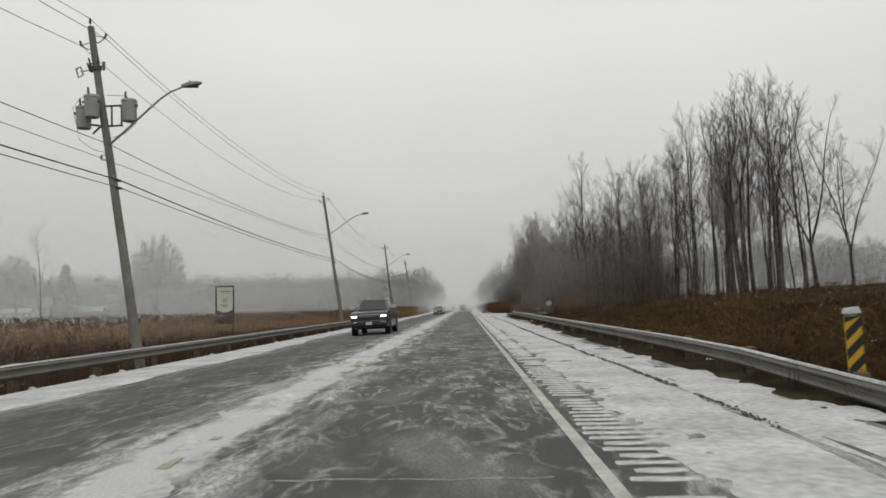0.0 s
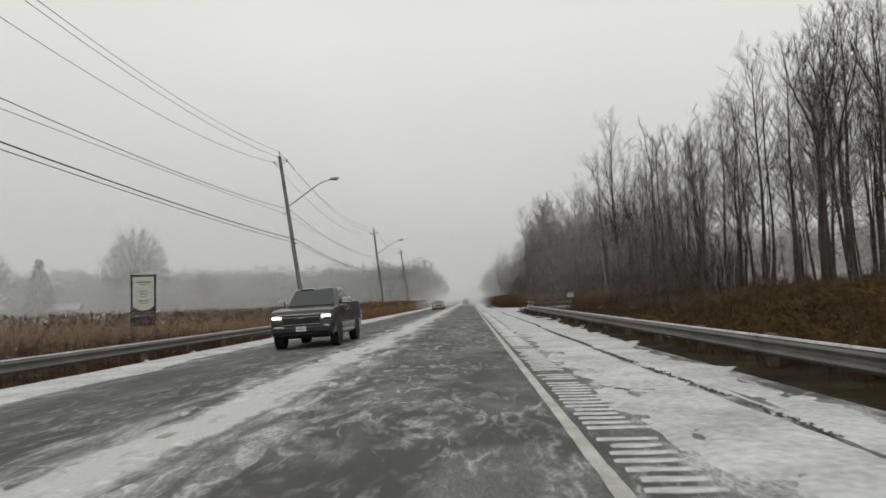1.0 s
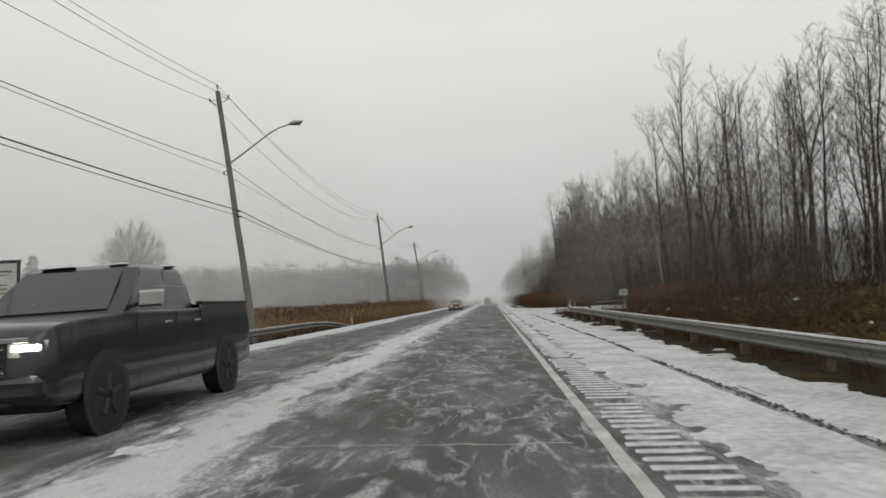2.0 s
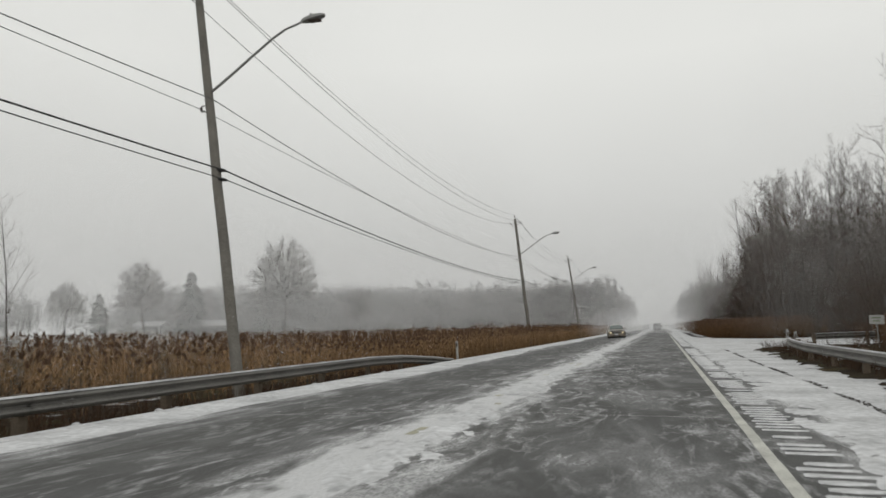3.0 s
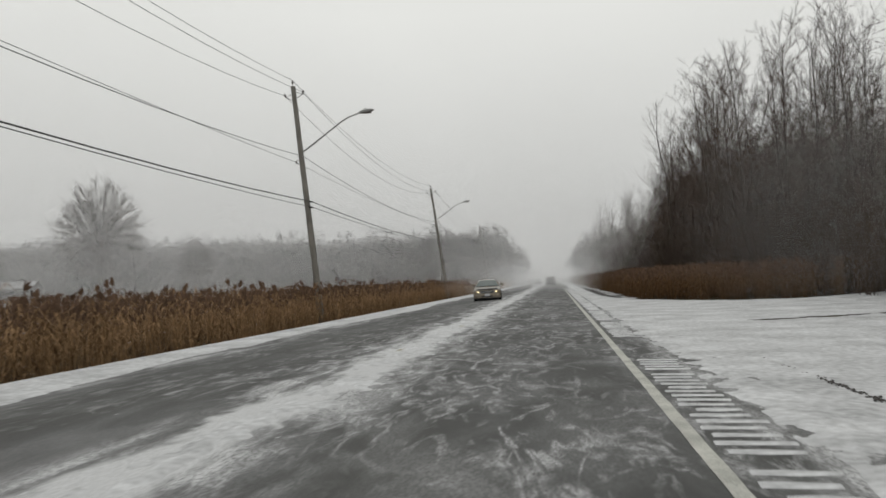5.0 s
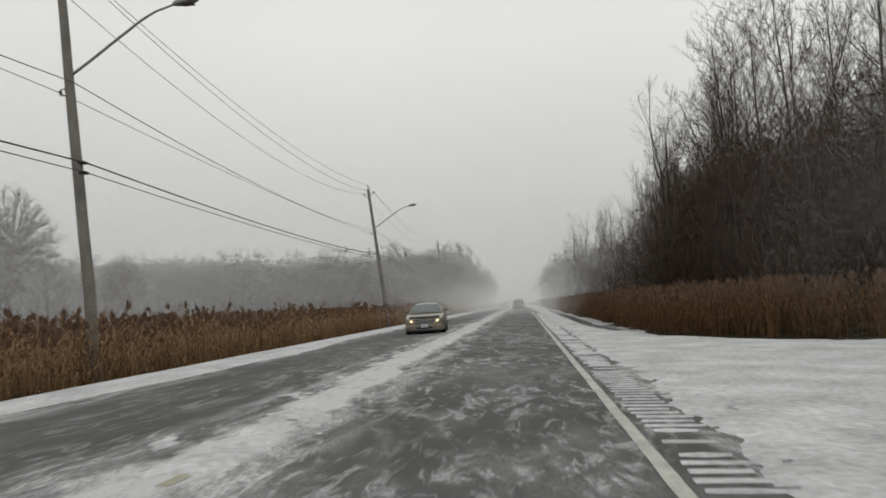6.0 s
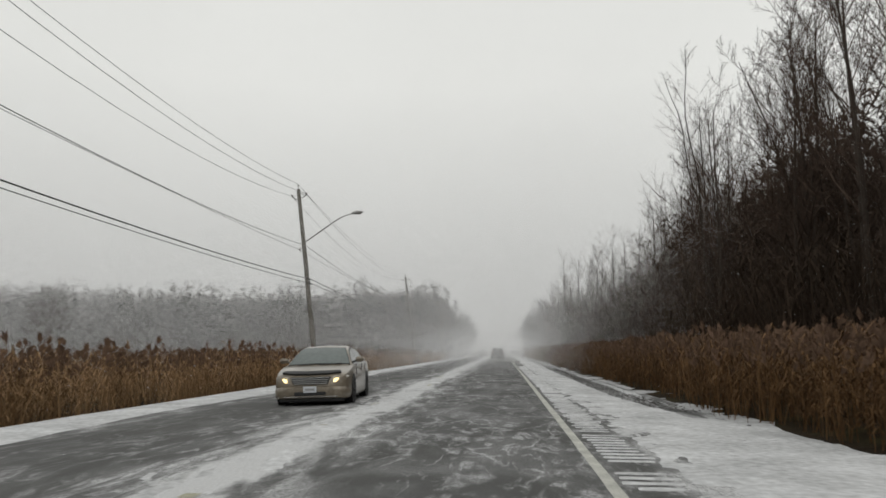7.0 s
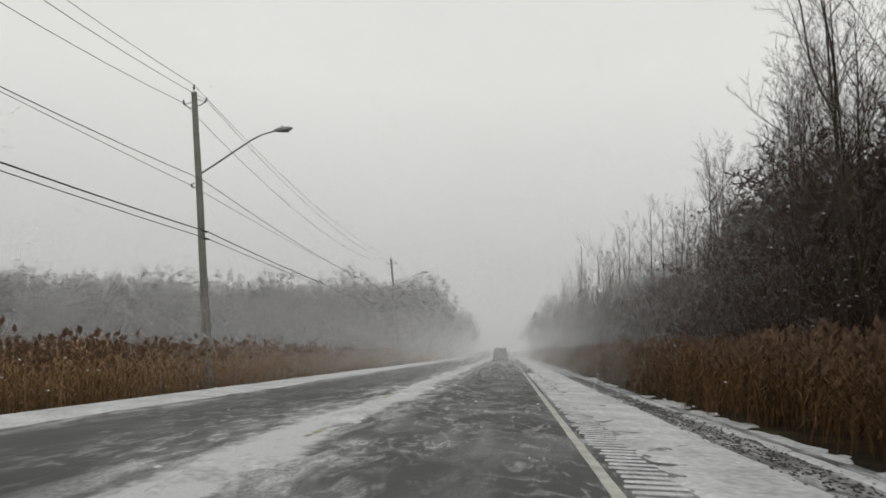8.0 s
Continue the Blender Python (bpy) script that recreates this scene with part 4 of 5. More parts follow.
            wheel(t, x * (lower[3][1] - ww / 2 + .02), y, r, ww)
    # mirrors
    for s in (-1, 1):
        y, z = cab[0][0] + .48, belt + (.10 if kind != "pickup" else .14)
        k = 1.35 if kind == "pickup" else 1.0
        if kind == "sedan":
            x = s * (lower[4][1] + .06)
            mir = part("mirror", Geo().loft([[(x + s * a, y + dy - .05, z - h), (x + s * a, y + dy - .075, z + .01), (x + s * a, y + dy - .03, z + h), (x + s * a, y + dy + .05, z + h * .9), (x + s * a, y + dy + .055, z - h * .9)] for a, h, dy in ((-.10, .04, .04), (-.05, .068, .01), (.05, .072, 0), (.105, .045, .03))]), paint, t, smooth=True)
        else:
            mir = part("mirror", Geo().box((s * (lower[4][1] + .10), y, z), (.24 * k, .10, .15 * k), .03), M_CHROME, t)
        part("mirror_arm", Geo().tube([(s * (lower[4][1] - .12), y + .04, z - .07), (s * (lower[4][1] + .04), y, z - .02)], .025, 6), M_TRIM, mir)
        for y in (cab[0][0] + 1.15, cab[0][0] + 2.1):
            part("door_handle", Geo().box((s * (lower[4][1] + .005), y, belt - .16), (.03, .2, .035), .01), M_CHROME if kind == "pickup" else paint, t)
    for s in (-1, 1):
        for y in (cab[0][0] + .3, cab[0][0] + 1.4, cab[0][0] + 2.25):
            part("door_seam", Geo().box((s * (lower[4][1] - .002), y, (belt + .45) / 2), (.012, .012, belt - .48), .003), M_TRIM, t)
    # front
    if kind == "pickup":
        part("grille", Geo().box((0, .03, .92), (1.18, .10, .34), .03), M_TRIM, t)
        for z in (1.06, .98, .90, .82, .76):
            part("slat", Geo().box((0, -.025, z), (1.12 if z < 1.05 else 1.62, .03, .028 if z < 1.05 else .05), .008), M_CHROME if z > .95 or z < .78 else M_TRIM, t)
        part("emblem", Geo().loft([[(-.12, -.05, .94), (.12, -.05, .94), (.12, -.05, .985), (-.12, -.05, .985)], [(-.10, -.06, .945), (.10, -.06, .945), (.10, -.06, .98), (-.10, -.06, .98)]]), M_CHROME, t)
        for s in (-1, 1):
            h = part("headlight", Geo().loft([[(s * .60, -.02, .90), (s * .93, .05, .90), (s * .94, .06, 1.05), (s * .60, -.02, 1.05)], [(s * .62, .2, .90), (s * .96, .25, .90), (s * .96, .25, 1.06), (s * .62, .2, 1.06)]]), M_LENS, t)
            part("lamp", Geo().box((s * .77, -.008, .985), (.27, .05, .06), .012), head, h, "lit white headlamp")
            part("fog_lamp", Geo().box((s * .74, -.01, .62), (.18, .04, .08), .012), M_LENS, t)
        part("bumper", Geo().box((0, .04, .60), (1.86, .22, .24), .06), M_PAINT_BLACK, t)
        part("air_intake", Geo().box((0, -.075, .60), (.95, .03, .13), .012), M_TRIM, t)
        part("skid_plate", Geo().box((0, .08, .46), (1.2, .2, .08), .03), M_TRIM, t)
        for z in (1.37,):
            for s in (-1, 1):
                part("bed_rail", Geo().box((s * .96, 4.75, 1.385), (.10, 2.0, .05), .015), M_TRIM, t)
        g = Geo()
        rr = random.Random(3)
        for k in range(26):
            x, y = rr.uniform(-.66, .66), rr.uniform(2.3, 3.5)
            sx = rr.uniform(.1, .26)
            g.loft([[(x - sx, y - .1, 1.905), (x + sx, y - .12, 1.905), (x + sx * .8, y + .12, 1.905), (x - sx, y + .1, 1.905)], [(x - sx * .4, y - .05, 1.93), (x + sx * .4, y - .05, 1.935), (x + sx * .4, y + .05, 1.93), (x - sx * .4, y + .05, 1.928)]])
        part("roof_snow", g, M_SNOW, t, "thin snow on the roof")
    else:
        zg = .60 if kind == "sedan" else .72
        part("grille", Geo().loft([[(-.40, -.03, zg - .085), (.40, -.03, zg - .085), (.48, -.01, zg + .10), (-.48, -.01, zg + .10)], [(-.40, .12, zg - .085), (.40, .12, zg - .085), (.50, .14, zg + .10), (-.50, .14, zg + .10)]]), M_TRIM, t)
        for k in range(4):
            z = zg - .06 + k * .045
            part("slat", Geo().box((0, -.035 + k * .006, z), (.78 + k * .045, .03, .018), .004), M_CHROME, t)
        part("emblem", Geo().revolve([(.05, -.05), (.062, -.045), (.062, -.02), (.03, -.015)], (0, 0, 0), "z", 14), M_CHROME, t).matrix_basis = pose(0, -.02, zg + .02, 90)
        for s in (-1, 1):
            h = part("headlight", Geo().loft([[(s * .50, -.015, zg - .055), (s * .72, .045, zg - .045), (s * .86, .22, zg + .085), (s * .82, .19, zg + .125), (s * .54, .02, zg + .11)], [(s * .50, .18, zg - .055), (s * .74, .22, zg - .045), (s * .88, .40, zg + .085), (s * .85, .38, zg + .13), (s * .54, .22, zg + .12)]]), M_LENS, t)
            part("lamp", Geo().loft([[(s * .535, q - .005, zg - .03), (s * .60, q + .012, zg - .035), (s * .67, q + .045, zg + .04), (s * .655, q + .045, zg + .075), (s * .565, q + .012, zg + .055)] for q in (-.018, .08)]), head, h, "lit yellowish headlamp")
            part("fog_lamp", Geo().box((s * .66, .035, .31), (.22, .06, .055), .015, pose(0, 0, 0, 0, 0, s * 16)), M_TRIM, t)
        part("bumper", Geo().loft([body_section(y, w, zb, zt, .06, .04) for y, w, zb, zt in ((-.045, .60, .24, .44), (-.01, .74, .20, .46), (.10, .84, .18, .48), (.34, .905, .17, .49))]), paint, t, smooth=True)
        # black block added to deepen the shade below the bumper
        part("underbumper_shade", Geo().box((0, .30, .16), (1.5, .5, .13), .03), M_TRIM, t)
        part("air_intake", Geo().box((0, -.045, .30), (.74, .035, .09), .012), M_TRIM, t)
        part("lower_lip", Geo().box((0, -.03, .225), (1.25, .06, .02), .006), M_CHROME, t)
        if kind == "sedan":
            part("hood_guard", Geo().loft([[(s * .70, y1 + dy, .775 + dz), (s * .40, y0 + .03 + dy, .742 + dz), (0, y0 + dy, .735 + dz), (-s * .40, y0 + .03 + dy, .742 + dz), (-s * .70, y1 + dy, .775 + dz), (-s * .66, y1 + .14 + dy, .812 + dz), (0, y0 + .17 + dy, .80 + dz), (s * .66, y1 + .14 + dy, .812 + dz)] for s, y0, y1, dy, dz in ((1, .09, .22, 0, 0), (1, .09, .22, -.03, .04))]), M_TRIM, t, "dark stone guard on the bonnet's edge")
        for x, k in ((-.25, 1), (.28, 1)):
            part("wiper", Geo().tube([(x - .3, cab[0][0] + .03, belt - .02), (x + .28, cab[0][0] + .05, belt + .01)], .012, 5), M_TRIM, t)
    pl = part("number_plate", Geo().box((0, -.105 if kind == "pickup" else -.07, .62 if kind == "pickup" else .40), (.31, .016, .15), .004), M_PLATE, t, "pale number plate with a plain bar")
    part("bar", Geo().box((0, -.115 if kind == "pickup" else -.08, .62 if kind == "pickup" else .40), (.22, .006, .05), .001), M_TANK, pl)
    # back
    zt = lower[-2][3]
    for s in (-1, 1):
        part("tail_light", Geo().box((s * (lower[-1][1] - .12), L - .05, zt - .18), (.22, .14, .2 if kind != "pickup" else .36), .03), M_REAR, t)
    part("rear_bumper", Geo().box((0, L - .06, lower[-1][2] + .08), (1.64, .2, .2), .05), paint if kind == "sedan" else M_TRIM, t)
    part("rear_plate", Geo().box((0, L + .01, zt - .25), (.31, .02, .15), .004), M_PLATE, t)
    return t


def on_road(x, y, turn=0):
    return pose(x, y, -.02 * abs(x) - .005, 0, (1.15 if x < 0 else -1.15) * -1, turn)


car("pickup_truck", "black pickup truck with lit white headlights, oncoming", "pickup", M_PAINT_BLACK, M_HEAD, M_GLASS, on_road(-2.2, 39.2), "vehicles on the road")
sedan = car("sedan", "salt-stained beige sedan with lit yellow headlights, oncoming", "sedan", M_PAINT_GOLD, M_HEADWARM, M_GLASS2, on_road(-1.64, 129.8, 4.0) @ Matrix.Diagonal((1, 1, .965, 1)), "vehicles on the road")
car("distant_sedan", "grey car far off with lit headlights, oncoming", "sedan", M_PAINT_GREY, M_HEAD, M_GLASS, on_road(-1.7, 286.0), "vehicles on the road")
car("sport_utility_vehicle", "dark grey utility vehicle driving ahead, seen from behind", "suv", M_PAINT_GREY, M_LENS, M_GLASS, on_road(2.0, 226.0) @ pose(0, 4.7, 0, 0, 0, 180), "vehicles on the road")


# ------------------------------------------------------------------ yard with a low house across the field
M_SIDING = material("grey_weatherboard", (0.22, 0.22, 0.21), .85, 0, .2, .6, 12, .2)
M_DARKWALL = material("dark_brown_siding", (0.075, 0.065, 0.058), .85, 0, .25, .6, 12, .2)


M_ROOFSNOW = material("thin_snow_on_shingles", (0.33, 0.33, 0.33), .9, 0, .45, .8, 9, .4)


def low_house(x, y, w, d, h, turn, label, wall):
    z = float(ground_z(x, y))
    t = thing("house", label, "house", "buildings across the field", pose(x, y, z - .1, 0, 0, turn))
    part("wall", Geo().box((0, 0, h / 2), (w, d, h), .03), wall, t)
    part("roof", Geo().loft([[(s * (w / 2 + .5), -d / 2 - .5, h), (s * (w / 2 + .5), 0, h + d * .22), (s * (w / 2 + .5), d / 2 + .5, h), (s * (w / 2 + .5), d / 2 + .5, h - .2), (s * (w / 2 + .5), 0, h + d * .22 - .2), (s * (w / 2 + .5), -d / 2 - .5, h - .2)] for s in (-1, 1)]), M_ROOFSNOW, t, "low gable roof thinly covered with snow")
    for k, xx in enumerate(np.linspace(-w * .36, w * .36, 4)):
        if k == 1:
            part("door", Geo().box((xx, -d / 2 - .03, 1.05), (.95, .08, 2.1), .01), M_TRIM, t)
        else:
            wi = part("window", Geo().box((xx, -d / 2 - .02, 1.6), (1.4, .06, 1.1), .01), M_SIGNWHITE, t)
            part("pane", Geo().box((xx, -d / 2 - .055, 1.6), (1.2, .02, .9), .004), M_GLASS, wi)


low_house(-113, 226, 9.5, 7, 2.6, 20, "low dark house with a snow-covered roof across the field", M_DARKWALL)
low_house(-140, 236, 8, 6, 2.3, 10, "small grey shed with a snowy roof", M_SIDING)
for k, (x, y, a) in enumerate(((-84, 214, 70), (-91, 216, 100), (-124, 216, 95), (-131, 215, 80), (-73, 222, 110))):
    c = copy_thing(sedan, pose(x, y, float(ground_z(x, y)), 0, 0, a))
    c.name = "parked_car"
    tagged(c, "parked car on the snowy yard across the field", "car", "cars parked across the field")


# ------------------------------------------------------------------ trees
def grow(rng_, height, trunk_r, first, limbs, spread, twiggy, detail=1.0, lean=0.0, leaders=1, fine=.0075):
    """A bare tree as two forms: the trunk with its leaders, and the limbs with their twigs."""
    trunk, crown = Geo(), Geo()

    def along(pts, s):
        f = s * (len(pts) - 1); i = min(int(f), len(pts) - 2)
        return pts[i].lerp(pts[i + 1], f - i)

    def axis(p, top, r0, r1, n, wob, sides=7):
        pts = []
        ph = rng_.uniform(0, 6)
        for k in range(n):
            s = k / (n - 1)
            q = p.lerp(top, s)
            # leaders bow outwards first, then rise
            q += Vector((math.sin(s * 4 + ph), math.cos(s * 3.1 + ph), 0)) * wob * math.sin(math.pi * min(1, s * 1.1)) * height
            pts.append(q)
        trunk.tube(pts, [r0 + (r1 - r0) * (k / (n - 1)) ** .9 for k in range(n)], sides)
        return pts

    def branch(p, d, length, r, depth):
        segs = 4 if depth == 1 else 3 if depth == 2 else 2
        pts = [p]
        for k in range(segs):
            d = (d + Vector((rng_.uniform(-.22, .22), rng_.uniform(-.22, .22), rng_.uniform(-.02, .20)))).normalized()
            pts.append(pts[-1] + d * length / segs)
        if depth == 3:
            # a twig: a three-sided spike with one bend
            u = d.orthogonal().normalized() * r
            w = d.cross(u)
            crown.add([p + u, p - u * .5 + w * .87, p - u * .5 - w * .87, pts[-1]], [(0, 1, 3), (1, 2, 3), (2, 0, 3)])
            return
        crown.tube(pts, [r * (1 - .82 * k / segs) for k in range(segs + 1)], 5 if depth == 1 else 3, cap=False)
        kids = int((7 if depth == 1 else 9) * twiggy * detail) + 1
        for k in range(kids):
            s = .15 + .85 * (k + rng_.random()) / kids
            side = Matrix.Rotation(rng_.uniform(0, 2 * math.pi), 3, d) @ d.orthogonal().normalized()
            nd = (d * rng_.uniform(.6, 1.0) + side * rng_.uniform(.6, 1.1) + Vector((0, 0, .15))).normalized()
            branch(along(pts, s), nd, length * rng_.uniform(.30, .55) * (1.15 - .5 * s), max(fine, r * .42), depth + 1)
    top = Vector((lean * height + rng_.uniform(-.04, .04) * height, rng_.uniform(-.04, .04) * height, height))
    axes = []
    if leaders == 1:
        axes.append((axis(Vector((0, 0, -.3)), top, trunk_r * 1.15, .02, 10, .012), first, limbs, trunk_r, height))
    else:
        fork = Vector((rng_.uniform(-.2, .2), rng_.uniform(-.2, .2), height * first))
        axis(Vector((0, 0, -.3)), fork, trunk_r * 1.2, trunk_r * .85, 5, .006)
        for k in range(leaders):
            a = k * 6.283 / leaders + rng_.uniform(-.5, .5)
            tip = fork + Vector((math.cos(a), math.sin(a), 0)) * height * spread * rng_.uniform(.18, .34) + Vector((0, 0, height * (1 - first) * rng_.uniform(.82, 1.0)))
            axes.append((axis(fork - Vector((0, 0, .1)), tip, trunk_r * .62, .018, 8, .02, 6), .12, limbs, trunk_r * .7, height * (1 - first)))
    for pts, f, n, r, h in axes:
        for k in range(n):
            s = f + (1 - f) * (k + rng_.random() * .8) / n
            a = k * 2.4 + rng_.uniform(-.6, .6)
            d = Vector((math.cos(a) * spread, math.sin(a) * spread, .55 + .85 * s)).normalized()
            branch(along(pts, min(s, .98)), d, h * rng_.uniform(.22, .38) * (1.2 - .75 * s) * (.8 + spread * .4), r * .32 * (1.15 - .8 * s), 1)
    return trunk, crown


def tree(name, label, forms, m, group="", bark=None):
    t = thing(name, label, "tree", group, m)
    part("trunk", forms[0], bark or M_BARK, t)
    part("crown", forms[1], M_TWIG, t)
    return t


def tree_forms(seed, *a, bark=None, **k):
    g = grow(random.Random(seed), *a, **k)
    return g[0].mesh("trunk", bark or M_BARK, True), g[1].mesh("crown", M_TWIG)


TALL = [tree_forms(11, 19.5, .19, .48, 9, .62, 1.15, leaders=2), tree_forms(12, 19.5, .19, .30, 19, .66, 1.15), tree_forms(13, 19.5, .19, .26, 19, .75, 1.15)]
FORK = [tree_forms(31 + k, 17.0, .18, .26, 8, .75, 1.15, leaders=3 + k) for k in range(2)]
SLIM = [tree_forms(51 + k, 14.5, .11, .22, 15, .85, .88) for k in range(4)] + [tree_forms(56, 14.5, .12, .35, 7, .7, .85, leaders=2)]
THIN = [tree_forms(71 + k, 12.0, .08, .18, 11, .85, .8, .8) for k in range(3)]
BUSHY = [tree_forms(151 + k, 17.0, .15, .25, 20, .80, 1.25, fine=.009) for k in range(2)] + [tree_forms(154, 17.0, .16, .30, 11, .75, 1.2, leaders=2, fine=.009)]
BIRCH = [tree_forms(91, 13.0, .11, .35, 10, .5, .9, bark=M_BIRCH, lean=-.10)]

def dome_tree(seed, h, wide):
    """A broad round-headed tree: a short trunk, curved boughs reaching all round its dome, twigs along them."""
    r = random.Random(seed); trunk, crown = Geo(), Geo()
    fork = Vector((r.uniform(-.2, .2), 0, h * .30))
    trunk.tube([(0, 0, -.3), (.05, 0, h * .15), fork], [.42, .34, .30], 8)
    for k in range(80):
        a = k * 2.4 + r.uniform(-.3, .3); v = -.45 + 1.45 * (k + .5) / 80
        e = math.sqrt(max(.02, 1 - v * v))
        q = Vector((math.cos(a) * e * wide * h, math.sin(a) * e * wide * h, h * (.55 + .44 * v))) * r.uniform(.92, 1.03)
        p = fork + Vector((0, 0, r.uniform(-.02, .22) * h))
        m1 = p.lerp(q, .35) + Vector((0, 0, .05 * h)); m2 = p.lerp(q, .7) + Vector((0, 0, .045 * h))
        pts = [p, m1, m2, q]
        crown.tube(pts, [.11, .08, .05, .015], 4, cap=False)
        for j in range(34):
            s = .25 + .75 * r.random() ** .6
            o = pts[int(s * 2.99)].lerp(pts[int(s * 2.99) + 1], s * 2.99 % 1)
            dd = ((q - p).normalized() + Vector((r.uniform(-1, 1), r.uniform(-1, 1), r.uniform(-.4, 1)))).normalized()
            l = h * r.uniform(.05, .13)
            e2 = o + dd * l
            u = dd.orthogonal().normalized() * .034; w = dd.cross(u)
            crown.add([o + u, o - u * .5 + w, o - u * .5 - w, e2], [(0, 1, 3), (1, 2, 3), (2, 0, 3)])
            for i in range(3):
                o2 = o.lerp(e2, r.uniform(.3, 1)); e3 = o2 + Vector((r.uniform(-1, 1), r.uniform(-1, 1), r.uniform(-.4, 1))) * l * .5
                crown.add([o2 + u * .8, o2 - u * .8, e3], [(0, 1, 2)])
    return trunk.mesh("trunk", M_BARK, True), crown.mesh("crown", M_TWIG)


FIELD = [dome_tree(111, 17.0, .32), dome_tree(112, 16.0, .31)]

tr_rng = random.Random(5)


def plant(forms, x, y, s=1.0, label="", name="tree", bark=None, lean=0.0):
    z = float(ground_z(x, y))
    return tree(name, label, forms, pose(x, y, z, tr_rng.uniform(-2.5, 2.5), lean + tr_rng.uniform(-2.5, 2.5), tr_rng.uniform(0, 360)) @ Matrix.Diagonal((s, s, s, 1)), "bare trees of the roadside wood", bark)


# the stand at the wood's near corner
for x, y, f, s in ((24.5, 62, TALL[0], 0.88), (27.0, 63.5, TALL[1], 0.93), (28.2, 60.5, TALL[2], 0.91), (25.5, 68, TALL[1], 0.86), (23.6, 74, TALL[2], 0.79), (30.5, 67, TALL[0], 0.84),
                   (22.0, 78, TALL[0], 0.74), (27, 80, TALL[1], 0.79), (31.5, 62.0, FORK[0], .95), (36.5, 66, FORK[1], .85), (40.0, 60.0, FORK[1], .7), (43, 50, TALL[2], 0.98), (33.5, 40.0, FORK[0], 1.0),
                   (23.0, 66, SLIM[3], 1.0), (25.8, 64.5, SLIM[0], 1.05), (22.6, 71, SLIM[4], 1.05), (29.3, 63, SLIM[1], .9), (21.3, 75.5, SLIM[2], .95), (24.6, 77, THIN[1], 1.1), (20.5, 84, SLIM[0], 1.05), (19.5, 88, SLIM[1], 1.0), (34, 74, SLIM[2], .95), (38, 78, SLIM[3], 1.0)):
    plant(f, x, y, s * .93, "tall bare deciduous tree with grey-brown bark")
plant(BIRCH[0], 18.6, 100.5, .85, "leaning pale-barked birch at the wood's edge", "birch_tree", M_BIRCH, -4)
spots = []
for k in range(2600):
    y = 84 + (330 - 84) * tr_rng.random() ** 1.35
    x = 13.0 + 17 * tr_rng.random() ** 1.5
    if 90 < y < 122 and x < 16.5:
        continue
    if y < 92 and x < 18:
        continue
    need = 1.35 if y < 170 else 2.3
    if all((x - a) ** 2 + (y - b) ** 2 > need ** 2 for a, b in spots):
        spots.append((x, y))
    if len(spots) >= 128:
        break
for k, (x, y) in enumerate(spots):
    near = x < 17
    if tr_rng.random() < (.10 if near else .30):
        plant(tr_rng.choice(TALL), x, y, tr_rng.uniform(.68, .92), "tall bare tree in the roadside wood")
    elif tr_rng.random() < .62:
        plant(tr_rng.choice(SLIM), x, y, tr_rng.uniform(.75, 1.12), "slim bare tree in the roadside wood")
    else:
        plant(tr_rng.choice(THIN), x, y, tr_rng.uniform(.7, 1.15), "thin bare young tree in the roadside wood")
for k in range(44):
    x, y = 15.0 + 11 * tr_rng.random() ** 1.4, tr_rng.uniform(119 if k % 3 else 124, 178)
    if tr_rng.random() < .5:
        plant(tr_rng.choice(BUSHY), x, y, tr_rng.uniform(.70, .95) * (.84 if y > 155 else 1), "tall bare tree thick with fine twigs in the roadside wood")
    else:
        plant(tr_rng.choice(SLIM + TALL), x, y, tr_rng.uniform(.68, .92) * (.84 if y > 155 else 1), "slim bare tree in the roadside wood")
for k in range(12):
    plant(tr_rng.choice(THIN), tr_rng.uniform(21, 33), tr_rng.uniform(58, 84), tr_rng.uniform(.6, 1.0), "thin bare young tree in the roadside wood")
LONE = tree_forms(131, 18.0, .085, .52, 6, .55, .8, leaders=2, fine=.006)
plant(LONE, 14.3, 155, 1.0, "slender forked bare tree rising above the wood's edge")
plant(THIN[0], 11.5, 215, 1.15, "thin bare tree standing before the wood")
for k in range(16):
    x, y = tr_rng.uniform(21.5, 31), tr_rng.uniform(60, 84)
    plant(tr_rng.choice(BUSHY + TALL), x, y, tr_rng.uniform(.62, .86) * (.9 if x < 24 else 1), "tall bare deciduous tree with grey-brown bark")
plant(SLIM[1], -59, 108, .95, "bare tree standing in the field beyond the reeds")
plant(TALL[1], 16.3, 83.0, .78, "tall leaning bare tree at the wood's edge", lean=-5)
plant(SLIM[0], 17.8, 85.0, .88, "slim bare tree at the wood's edge")

# the field's own trees, pale with distance
for x, y, f, s, lab in ((-89.6, 222, FIELD[0], 1.42, "broad bare tree by the yard"), (-81.8, 222, TALL[0], .95, "slim bare tree by the yard"), (-132, 222, FIELD[1], 1.2, "round bare tree by the yard"),
                        (-158, 222, FIELD[0], .85, "bare tree by the yard"), (-98, 232, FIELD[1], .85, "bare tree by the yard"), (-74, 234, FIELD[1], .75, "bare tree by the yard")):
    plant(f, x, y, s, lab)


